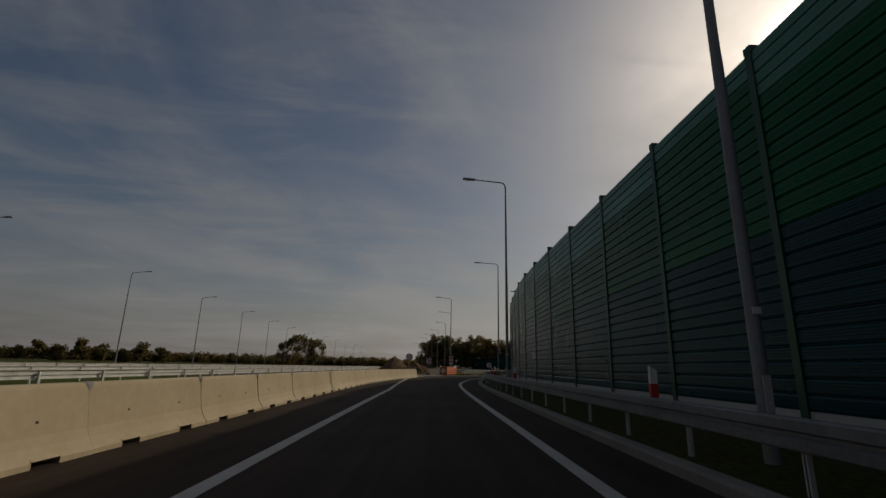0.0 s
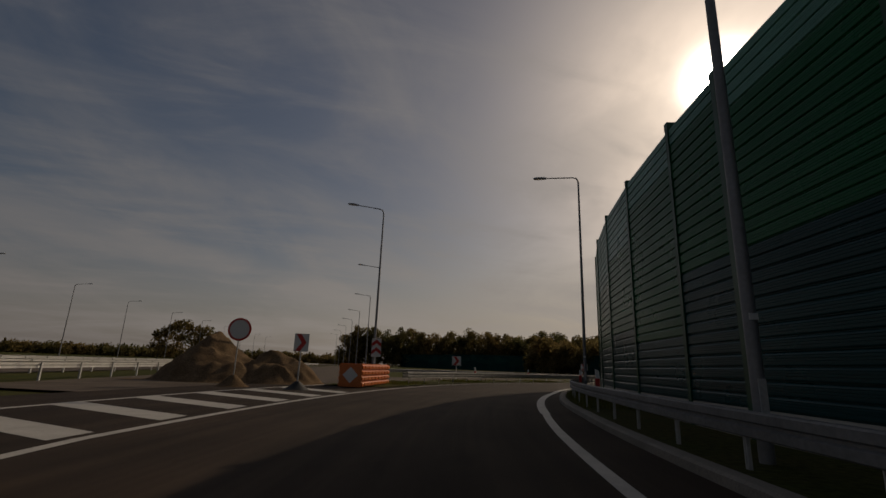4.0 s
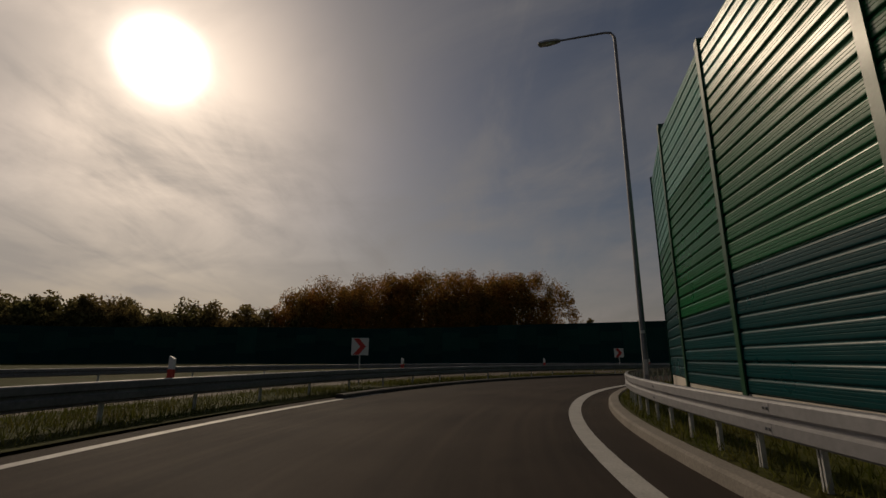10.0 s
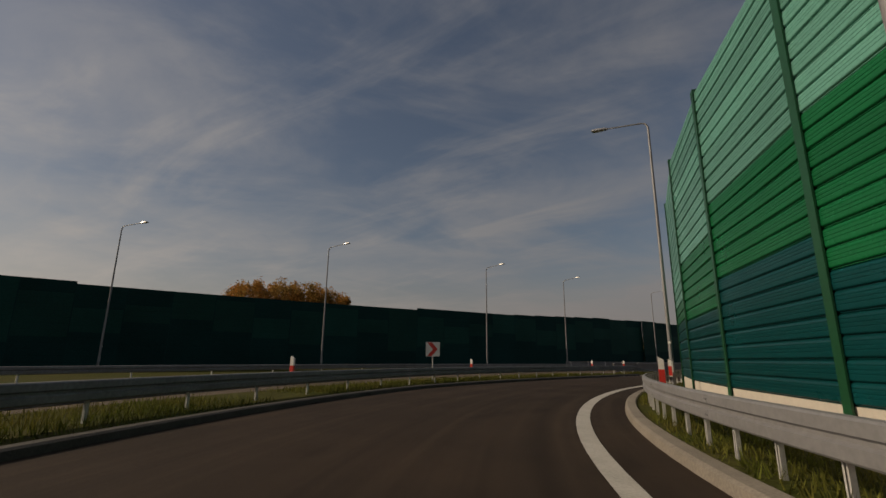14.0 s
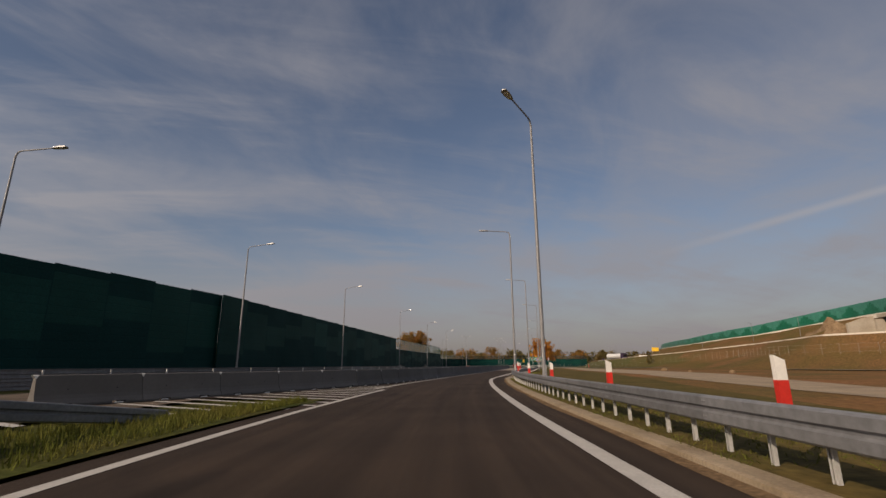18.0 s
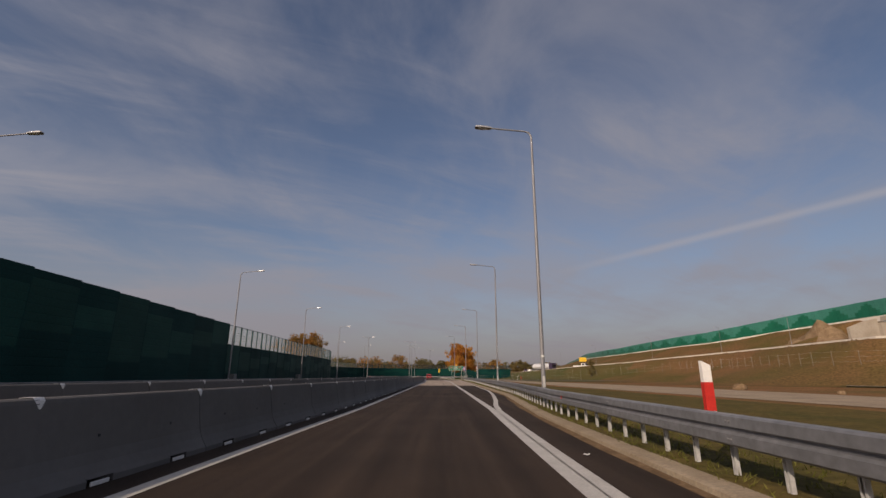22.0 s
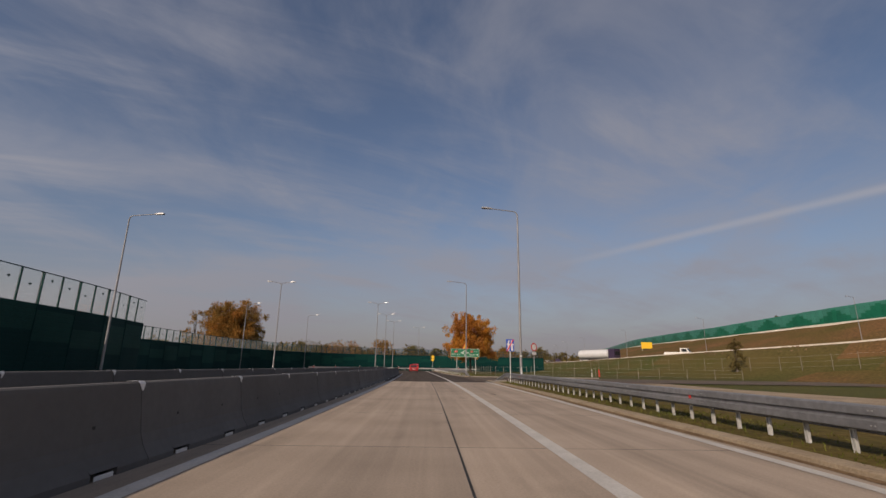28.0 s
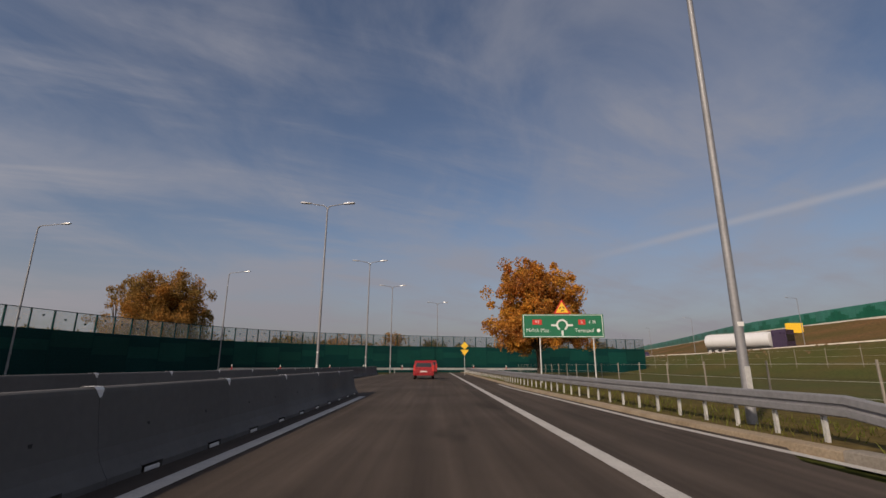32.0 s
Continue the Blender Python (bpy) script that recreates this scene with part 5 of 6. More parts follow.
part("black_band", Build().box(-0.053, 0.053, -0.053, 0.053, 0.6, 0.85), M["black"], body)
# drain chutes through the kerb
for s in (150.3, 186.2, 228.4, 352.6):
    ob = part("drain_chute", Build().prism([(-0.12, -0.02), (0.95, -0.02), (0.95, 0.19), (0.45, 0.17), (-0.12, 0.06)], -0.85, 0.85), M["kerb"], at=place(s, CURB(s) + 0.02))
    tagged(ob, "pale concrete drain chute in the kerb", "drain")
CREST = smooth_line(line_points([(-40, -40), (-58, -82), (-57, -137), (-68, -190), (-90, -248), (-130, -318), (-200, -450), (-330, -680)], 6.0), 8)


FALL = table((0, 1.19), (7, 1.18), (10, 1.13), (15, 0.96), (20, 0.91), (25, 0.86), (35, 0.88), (60, 0.9))
SPREAD = table((16, 0), (27, 14), (60, 18))
LOW = table((14, 1.0), (26, 0.62), (45, 0.5))


def emb(i, w, z=0.0):
    """A point beside crest bay i, w metres towards the fields; below bay 0 the bench swings away."""
    if i < 0:
        away = Vector((-44.5 + 0.66 * w, -36 + 0.75 * w, z * FALL(0) if z > 0 else z))
        return emb(0, w, z).lerp(away, min(1.0, -i))
    i = min(i, len(CREST) - 1)
    low = min(1.0, max(0.0, (w - 12) / 8))
    w += SPREAD(i) * low
    z *= 1 - low * (1 - LOW(i))
    k = int(min(i, len(CREST) - 2))
    p = CREST[k].lerp(CREST[k + 1], i - k)
    t = (CREST[k + 1] - CREST[k]).normalized()
    return Vector((p.x - t.y * w, p.y + t.x * w, z * FALL(i) if z > 0 else z))


def emb_pose(i, w, z, turn=0.0):
    k = int(min(i, len(CREST) - 2))
    t = CREST[k + 1] - CREST[k]
    return Matrix.Translation(emb(i, w, z)) @ Matrix.Rotation(math.atan2(t.y, t.x) - math.pi / 2 + radians(turn), 4, "Z")


BAYS = len(CREST) - 1
NEAR_BAYS = [-1.0, -0.75, -0.5, -0.25] + list(range(BAYS + 1))
near = lambda i: max(0.0, min(1.0, (16 - i) / 5))


def bank_profile(i):
    """Cross-section of the embankment; the underpass keeps it at bench level before bay 7."""
    g = near(i)
    high = [(-40, -0.1), (-25, 11.7), (1.5, 12.0), (4, 11.4), (12, 8.8)]
    if i < 7:
        high = [(w, min(z, 5.3)) for w, z in high]
    return high + [(20, 5.4), (27.6, 5.4), (28.4, 5.95), (29.4, 5.9), (33, 3.2 + 0.5 * g), (37, 1.2 + 1.1 * g), (42 + 5 * g, -0.02), (43 + 19 * g, -0.04)]


b = Build()
k = 13
v = [emb(i, w, z + (0.4 * noise.noise((i * 0.5, w * 0.11, 1.0)) if 0 < j < k - 2 and not 5 <= j <= 8 else 0)) for i in NEAR_BAYS for j, (w, z) in enumerate(bank_profile(i))]
b.add(v, [(i * k + j, i * k + j + 1, (i + 1) * k + j + 1, (i + 1) * k + j) for i in range(len(NEAR_BAYS) - 1) for j in range(k - 1)] + [tuple(range(k))])
b.m = [0 if f % (k - 1) < 8 or f // (k - 1) + f % 2 < 19 else 1 if f // (k - 1) + f % 2 < 24 else 2 for f in range(len(b.f))]
tagged(part("embankment", b, [M["bank"], M["bank_mid"], M["meadow"]], smooth=True), "long grassy earth embankment of the expressway", "embankment", kind="structure")
b = Build()
v = [emb(i, w, 5.45) for i in NEAR_BAYS for w in (20.5, 27.5)]
b.add(v, [(2 * i, 2 * i + 1, 2 * i + 3, 2 * i + 2) for i in range(len(NEAR_BAYS) - 1)])
tagged(part("service_road", b, M["asphalt_old"]), "grey road on the embankment's bench", "road", kind="structure")

# stepped two-tone wall along the crest
root = tagged(thing("noise_wall", "green and pale teal noise barrier with a stepped pattern on the embankment", "noise barrier"), kind="structure")
TALL = table((8, 4.1), (15, 3.7), (20, 3.4), (25, 3.1), (60, 3.0))
STEP = [M["panel_dark"], M["panel_teal"], M["panel_step"], M["panel_shade"]]
STEP_PANELS = [panel_mesh(9, "panel", STEP, lambda i, k=k: 1 if i < k else 2) for k in (2, 4, 5, 7, 8)]
for i in range(3, BAYS):
    n = 6 if i < 30 else 3
    for j in range(n):
        lev = abs(4 - (i * 6 + j * 6 // n) % 9)
        p, e = emb(i + j / n, 0.0, 12.2), emb(i + (j + 1) / n, 0.0, 12.2)
        m, length = wall_pose(p, e)
        m = m @ Matrix.Translation((length, 0, 0)) @ Matrix.Rotation(math.pi, 4, "Z")
        part("panel", STEP_PANELS[4 - lev], None, root, at=m @ Matrix.Diagonal((length - 0.01, 1, TALL(i), 1)))
    part("post", POST, None, root, at=m @ Matrix.Diagonal((0.5, 0.55, TALL(i) - 0.15, 1)))
b = Build()
v = [emb(i, w, z) for i in range(3, BAYS + 1) for w, z in ((0.2, 11.6), (0.2, 12.5), (0.45, 12.5), (0.7, 11.4))]
b.add(v, [(i * 4 + j, i * 4 + j + 1, (i + 1) * 4 + j + 1, (i + 1) * 4 + j) for i in range(BAYS - 3) for j in range(3)])
part("concrete_foot", b, M["plinth"], root, "pale concrete foot under the panels")

# bridge abutment at the near end, with an earth heap against it
br = thing("bridge", "concrete road bridge abutment with a dark deck edge", "bridge", emb_pose(6.9, 0, 0) @ Matrix.Diagonal((1, 1, 1.18, 1)), kind="structure")
part("deck", Build().box(-2.2, 13.0, -60, -6.0, 11.3, 12.1), M["bridge_concrete"], br)
part("abutment", Build().prism([(-3.5, 4.8), (12, 4.8), (12, 10.9), (-3.5, 10.9)], -7.4, -0.4), M["bridge_concrete"], br)
part("wing_wall", Build().prism([(-10.0, 4.8), (-3.4, 4.8), (-3.4, 11.7), (-6.0, 11.3), (-10.0, 10.0)], -6.6, -5.9), M["bridge_concrete"], br)
# black colour stands in for the shade under the deck
part("girder", Build().box(-1.4, 12.4, -60, -7.0, 10.2, 11.3), M["black"], br, "dark shaded girders under the deck")
mound("soil_mound", "steep heap of stony soil against the bridge abutment", emb_pose(7.35, 10.0, 4.6), 11.5, 13.0, 9.8, 9.4, "rubble", 0.95)


def boulder(label, m, r, seed):
    bb = Build()
    n, k = 9, 14
    v = [(0, 0, -0.2 * r)]
    for j in range(n):
        t = math.pi * (j + 0.6) / n
        for i in range(k):
            p = Vector((math.sin(t) * math.cos(2 * math.pi * i / k), math.sin(t) * math.sin(2 * math.pi * i / k), -math.cos(t)))
            q = r * (1 + 0.22 * noise.noise(p * 1.3 + Vector((seed, 0, 0))) + 0.07 * noise.noise(p * 4 + Vector((0, seed, 0))))
            v.append((p.x * q * 1.15, p.y * q, (p.z * 0.8 + 0.55) * q))
    v.append((0, 0, 1.3 * r))
    f = [(0, 1 + (i + 1) % k, 1 + i) for i in range(k)] + [(1 + j * k + i, 1 + j * k + (i + 1) % k, 1 + (j + 1) * k + (i + 1) % k, 1 + (j + 1) * k + i) for j in range(n - 1) for i in range(k)] + [(1 + (n - 1) * k + i, 1 + (n - 1) * k + (i + 1) % k, 1 + n * k) for i in range(k)]
    tagged(part("boulder", bb.add(v, f), M["rubble"], at=m), label, "boulder")


boulder("pale round boulder at the edge of the sandy track", place(277.4, 27.2, -0.1), 0.52, 2.2)
boulder("small pale boulder in the brown field", place(257.0, 30.6, -0.1), 0.34, 6.1)
boulder("small flat boulder beside the sandy track", place(268.0, 28.6, -0.1), 0.25, 9.4)

# street lamps along the bench
for i in range(11):
    street_lamp(emb_pose(7.05 + i * 4.4, 19.0, 5.5) @ Matrix.Diagonal((0.67, 0.67, 0.67, 1)), label="thin street lamp on the embankment")

# low pale kerb wall on the bench's lip
b = Build()
v = [emb(i, w, z) for i in NEAR_BAYS for w, z in ((28.1, 5.8), (28.1, 6.25), (28.45, 6.25), (28.55, 5.8))]
b.add(v, [(i * 4 + j, i * 4 + j + 1, (i + 1) * 4 + j + 1, (i + 1) * 4 + j) for i in range(len(NEAR_BAYS) - 1) for j in range(3)])
tagged(part("kerb", b, M["plinth"]), "pale concrete edge along the embankment road", "kerb", kind="structure")

# stony berm and fence along the bench
b = Build()
for i in range(2600):
    u, w = rng.uniform(-1, 70), rng.gauss(30.2, 0.9)
    r = rng.uniform(0.06, 0.17) * (1 + (noise.noise((u * 0.9, 0, 0)) > 0.1))
    c = emb(u, w, 5.9 - max(0, w - 29.4) * 0.86 + r * 0.2)
    v = [c + Vector((math.cos(t) * r * rng.uniform(0.7, 1.2), math.sin(t) * r * rng.uniform(0.7, 1.2), -0.2 * r)) for t in (0.2, 1.4, 2.7, 3.9, 5.1)] + [c + Vector((0, 0, r * 0.7))]
    b.add(v, [(0, 1, 5), (1, 2, 5), (2, 3, 5), (3, 4, 5), (4, 0, 5)])
tagged(part("stones", b, M["soil"]), "loose brown stones along the bench of the embankment", "stones", kind="stuff")

FP = Build().tube([(0, 0, 0), (0, 0, 1.4)], [0.035, 0.035], 6).mesh("post", M["kerb"])


def fence(label, pts, tall=1.0):
    root = thing("wire_fence", label, "fence")
    for p in pts:
        part("post", FP, None, root, at=Matrix.Translation(p) @ Matrix.Diagonal((1, 1, tall, 1)))
    for z in (0.35 * tall, 0.8 * tall, 1.28 * tall):
        bb = Build()
        bb.tube([p + Vector((0, 0, z)) for p in pts], [0.005] * len(pts), 4)
        part("wire", bb, M["steel_dull"], root)


fence("low wire fence on thin posts along the meadow", [at(s, table((379, 14.5), (383, 11.6), (389, 11.2), (430, 13), (470, 15))(s), -0.06) for s in stations(379, 470, 3.5)])
fence("wire fence on thin posts across the field", [emb(u, 36.5, 1.4 + 1.05 * near(u)) for u in [-1 + 0.07 * i for i in range(15)] + [0.55 * i for i in range(1, 66)]], 1.6)
fence("wire fence on thin posts at the side road", [at(378.6, d, -0.06) for d in (15, 18, 21, 24, 27, 30, 33, 37, 41, 45)])

# ---- vehicles ----
def wheel(parent, x, y, r, w):
    tyre = part("tyre", Build().tube([(x - w / 2, y, r), (x - w / 2 + 0.03, y, r), (x + w / 2 - 0.03, y, r), (x + w / 2, y, r)], [r * 0.93, r, r, r * 0.93], 20), M["black"], parent)
    part("rim", Build().tube([(x - w / 2 - 0.01, y, r), (x + w / 2 + 0.01, y, r)], [r * 0.62, r * 0.62], 14), M["steel_dull"], tyre)


def car(m, paint, label):
    root = thing("car", label, "car", m)
    low = [(-2.05, 0.35), (-2.1, 0.62), (-2.08, 0.98), (-1.98, 1.08), (0.95, 1.06), (1.8, 0.92), (2.05, 0.72), (2.08, 0.35)]
    body = Build()
    for x0, x1, inset in ((-0.84, 0.84, 0),):
        n = len(low)
        v = [(x0, y, z) for y, z in low] + [(x1, y, z) for y, z in low]
        body.add(v, [(i, (i + 1) % n, n + (i + 1) % n, n + i) for i in range(n)] + [tuple(range(n)), tuple(range(2 * n - 1, n - 1, -1))])
    cab = [(-2.0, 1.06), (-1.88, 1.55), (-1.7, 1.74), (0.1, 1.76), (0.95, 1.06)]
    n = len(cab)
    v = [(-0.80 + 0.07 * (z - 1.06) / 0.7, y, z) for y, z in cab] + [(0.80 - 0.07 * (z - 1.06) / 0.7, y, z) for y, z in cab]
    body.add(v, [(i, (i + 1) % n, n + (i + 1) % n, n + i) for i in range(n)] + [tuple(range(n)), tuple(range(2 * n - 1, n - 1, -1))])
    part("body", body, M[paint], root)
    part("rear_window", Build().add([(-0.62, -1.985, 1.14), (0.62, -1.985, 1.14), (0.58, -1.905, 1.52), (-0.58, -1.905, 1.52)], [(0, 1, 2, 3)]), M["glass_dark"], root)
    for sg in (-1, 1):
        part("side_window", Build().add([(sg * 0.803, -1.75, 1.12), (sg * 0.803, 0.7, 1.12), (sg * 0.752, 0.1, 1.62), (sg * 0.752, -1.68, 1.62)], [(0, 1, 2, 3)]), M["glass_dark"], root)
        part("tail_light", Build().box(sg * 0.74 - 0.07, sg * 0.74 + 0.07, -2.115, -2.05, 0.78, 1.3), M["red"], root, "red tail light")
        for y in (-1.3, 1.3):
            wheel(root, sg * 0.74, y, 0.31, 0.2)
    part("bumper", Build().box(-0.82, 0.82, -2.16, -2.0, 0.36, 0.62, b=0.04), M["car_dark"] if paint != "car_red" else M[paint], root)
    part("number_plate", Build().box(-0.26, 0.26, -2.13, -2.085, 0.66, 0.78), M["sign_white"], root)
    return root


car(place(412, -0.9) @ Matrix.Diagonal((1.04, 1, 0.87, 1)), "car_red", "small red family car driving ahead on the asphalt")
car(place(434, -0.5), "car_red", "distant dark red car on the asphalt")
car(emb_pose(31, 24, 5.45, 180), "car_dark", "dark car on the embankment road")


def tanker(m, label, tank=True):
    root = thing("truck", label, "truck", m)
    if tank:
        part("tank", Build().tube([(0, -6.2, 2.2), (0, -6.0, 2.2), (0, 4.6, 2.2), (0, 4.8, 2.2)], [0.9, 1.22, 1.22, 0.9], 22), M["tank"], root, smooth=True)
        part("walkway", Build().box(-0.3, 0.3, -5.5, 4.2, 3.4, 3.5), M["steel_dull"], root)
    else:
        part("box_body", Build().box(-1.25, 1.25, -6.2, 4.8, 1.2, 3.8, b=0.05), M["white"], root, "white box body")
    part("chassis", Build().box(-0.5, 0.5, -6.2, 7.0, 0.75, 1.05), M["black"], root)
    part("cab", Build().prism([(-1.2, 0.6), (1.2, 0.6), (1.2, 3.2), (1.05, 3.6), (-1.05, 3.6), (-1.2, 3.2)], 5.2, 7.3), M["car_dark" if tank else "white"], root)
    part("windscreen", Build().box(-1.05, 1.05, 7.3, 7.33, 1.9, 2.9), M["glass_dark"], root)
    for y in (-5.2, -4.0, -2.8, 3.6, 6.4):
        for sg in (-1, 1):
            wheel(root, sg * 0.95, y, 0.5, 0.35)
    return root


tanker(emb_pose(25.2, 24, 5.6, 208), "white tank lorry with a dark purple cab on the embankment road")
tanker(emb_pose(52, 24, 5.6, 62), "white box lorry on the embankment road", tank=False)
pk = thing("pickup", "small white flatbed truck on the embankment road", "truck", emb_pose(20.6, 23.5, 5.5, 222))
part("bed", Build().box(-0.95, 0.95, -2.6, 0.7, 0.75, 0.9).box(-0.95, -0.9, -2.6, 0.7, 0.9, 1.25).box(0.9, 0.95, -2.6, 0.7, 0.9, 1.25).box(-0.95, 0.95, -2.6, -2.55, 0.9, 1.25), M["white"], pk)
part("cab", Build().add([(x, y, z) for x in (-0.95, 0.95) for y, z in ((0.8, 0.5), (2.6, 0.5), (2.65, 1.2), (2.1, 2.1), (0.8, 2.15))], [(0, 1, 6, 5), (1, 2, 7, 6), (2, 3, 8, 7), (3, 4, 9, 8), (4, 0, 5, 9), (4, 3, 2, 1, 0), (5, 6, 7, 8, 9)]), M["white"], pk)
part("windscreen", Build().add([(-0.82, 2.66, 1.27), (0.82, 2.66, 1.27), (0.8, 2.19, 2.02), (-0.8, 2.19, 2.02)], [(0, 1, 2, 3)]), M["glass_dark"], pk)
for sg in (-1, 1):
    part("side_window", Build().add([(sg * 0.955, 1.1, 1.3), (sg * 0.955, 2.35, 1.3), (sg * 0.955, 2.0, 1.95), (sg * 0.955, 1.1, 1.95)], [(0, 1, 2, 3)]), M["glass_dark"], pk)
    for y in (-1.7, 1.9):
        wheel(pk, sg * 0.82, y, 0.35, 0.24)
part("chassis", Build().box(-0.4, 0.4, -2.5, 2.4, 0.45, 0.75), M["black"], pk)
ym = thing("yellow_board", "yellow temporary road board on two legs", "road sign", emb_pose(28.8, 11, 9.0))
part("board", Build().box(-1.8, 1.8, -0.05, 0.05, 0.4, 2.5), M["sign_yellow"], ym)
for x in (-1.6, 1.6):
    part("leg", Build().box(x - 0.06, x + 0.06, 0.05, 0.15, -0.3, 2.5), M["steel_dull"], ym)

# ---- trees ----
def leaf_cloud(rg, centres, per, leaf, squash=1.0):
    """Small leaf quads scattered round each clump centre (x, y, z, radius)."""
    c = np.repeat(np.array([q[:3] for q in centres]), per, axis=0)
    r = np.repeat(np.array([q[3] for q in centres]), per)
    n = len(c)
    dirs = rg.normal(size=(n, 3))
    dirs /= np.linalg.norm(dirs, axis=1)[:, None]
    p = c + dirs * (r * rg.random(n) ** 0.45)[:, None] * np.array([1, 1, squash])
    a = rg.normal(size=(n, 3))
    a /= np.linalg.norm(a, axis=1)[:, None]
    e = np.cross(a, rg.normal(size=(n, 3)))
    e /= np.linalg.norm(e, axis=1)[:, None] + 1e-9
    sz = (leaf * (0.6 + 0.8 * rg.random(n)))[:, None]
    v = np.stack([p - a * sz, p + e * sz * 0.55, p + a * sz, p - e * sz * 0.55], 1).reshape(-1, 3)
    f = np.arange(n * 4).reshape(-1, 4)
    return v, f


def np_mesh(name, v, f, mat):
    me = bpy.data.meshes.new(name)
    me.from_pydata(v.tolist(), [], f.tolist())
    me.materials.append(mat)
    me.update()
    return me


def tree(x, y, h, w, mat, label, seed, clumps=60, per=90, leaf=0.22, base=0.18, z=0.0):
    rg = np.random.default_rng(seed)
    rn = random.Random(seed)
    root = thing("tree", label, "tree", pose(x, y, z))
    tb = Build()
    tb.tube([(0, 0, -0.1), (0.1, 0, h * 0.25), (-0.05, 0.1, h * 0.55), (0.05, 0, h * 0.92)], [h * 0.022 + 0.05, h * 0.017 + 0.03, h * 0.010, 0.03], 9)
    trunk = part("trunk", tb, M["bark"], root, smooth=True)
    cent = []
    for i in range(clumps):
        u = rn.random()
        zz = h * (base + (1 - base) * u)
        prof_w = w / 2 * (math.sin(math.pi * min(1, 0.12 + 0.83 * u)) ** 0.75)
        rr = prof_w * math.sqrt(rn.random()) * 0.95
        t = rn.random() * 6.28
        cent.append((math.cos(t) * rr, math.sin(t) * rr, min(zz, h * 0.95), w * rn.uniform(0.09, 0.17)))
    for i, cc in enumerate(cent[:26]):
        st = Vector((0, 0, min(cc[2] * rn.uniform(0.45, 0.8), h * 0.85)))
        e = Vector(cc[:3])
        part("limb", Build().tube([st, st.lerp(e, 0.55) + Vector((0, 0, 0.12 * h * 0.3)), e], [0.012 * h * 0.6, 0.006 * h * 0.6, 0.012], 5), M["bark"], trunk)
    v, f = leaf_cloud(rg, cent, per, leaf)
    tagged(part("crown", np_mesh("crown", v, f, M[mat]), None, root), kind="")
    return root


def lobed_tree(x, y, h, w, mat, label, seed, lobes, clumps, per, leaf):
    """A forked trunk whose limbs each carry their own ragged lobe of leaves, with gaps between."""
    rg = np.random.default_rng(seed)
    rn = random.Random(seed)
    root = thing("tree", label, "tree", pose(x, y, 0))
    trunk = part("trunk", Build().tube([(0, 0, -0.1), (0.1, 0, h * 0.2), (-0.1, 0.1, h * 0.5), (0.15, 0, h * 0.86)], [h * 0.026, h * 0.02, h * 0.012, 0.03], 10), M["bark"], root, smooth=True)
    cent = []
    for i in range(lobes):
        u = (i + 0.5) / lobes
        ang = i * 2.39996 + rn.uniform(-0.3, 0.3)
        el = math.asin(1.7 * u - 0.74)
        reach = rn.uniform(0.74, 1.0)
        mid = Vector((0, 0, h * 0.50))
        tip = mid + Vector((math.cos(ang) * math.cos(el) ** 0.6 * w * 0.5 * reach, math.sin(ang) * math.cos(el) ** 0.6 * w * 0.5 * reach, math.sin(el) * h * (0.49 if el > 0 else 0.36) * (0.86 + 0.14 * reach)))
        st = Vector((0, 0, h * rn.uniform(0.2, 0.34) + max(0.0, tip.z - h * 0.5) * 0.75))
        bend = st.lerp(tip, 0.5) + Vector((rn.uniform(-0.3, 0.3), rn.uniform(-0.3, 0.3), 0.05 * h))
        part("limb", Build().tube([st, bend, tip], [0.011 * h, 0.006 * h, 0.015], 6), M["bark"], trunk)
        for j in range(clumps):
            t = rn.uniform(0.35, 1.02)
            c = st.lerp(bend, t * 2) if t < 0.5 else bend.lerp(tip, t * 2 - 1)
            c += Vector((rn.gauss(0, 1), rn.gauss(0, 1), rn.gauss(0, 0.8))) * w * 0.062
            cent.append((c.x, c.y, max(c.z, h * 0.13), w * rn.uniform(0.035, 0.085)))
    v, f = leaf_cloud(rg, cent, per, leaf)
    part("crown", np_mesh("crown", v, f, M[mat]), None, root)
    return root


p = at(427, 12.6)
lobed_tree(p.x, p.y, 14.0, 12.4, "leaf_orange", "broad autumn oak with orange and golden leaves in the meadow", 3, 46, 9, 120, 0.15)
p = at(478, -63)
lobed_tree(p.x, p.y, 22.0, 23.0, "leaf_yellow", "large round tree with brown and yellow leaves behind the noise barrier", 5, 70, 9, 110, 0.21)
p = at(485, -78)
tree(p.x, p.y, 19.0, 10.0, "leaf_yellow", "half bare tree behind the noise barrier", 8, clumps=30, per=35, leaf=0.25)
for i, (s, d, h, w, mat) in enumerate(((560, -58, 12, 20, "leaf_dark"), (590, -40, 14, 22, "leaf_yellow"), (600, -20, 15, 20, "leaf_yellow"), (615, 0, 13, 18, "leaf_dark"), (600, 36, 13, 18, "leaf_yellow"), (640, -70, 15, 26, "leaf_dark"), (585, 52, 12, 15, "leaf_yellow"), (560, 66, 11, 12, "leaf_dark"))):
    p = at(s, d)
    tree(p.x, p.y, h, w, mat, "distant autumn tree beyond the roundabout", 20 + i, clumps=50, per=60, leaf=0.4)
p = emb(16.8, 37, 1.1)
tree(p.x, p.y, 5.4, 3.2, "leaf_dark", "small young tree at the foot of the embankment", 41, clumps=24, per=50, leaf=0.14, z=p.z)
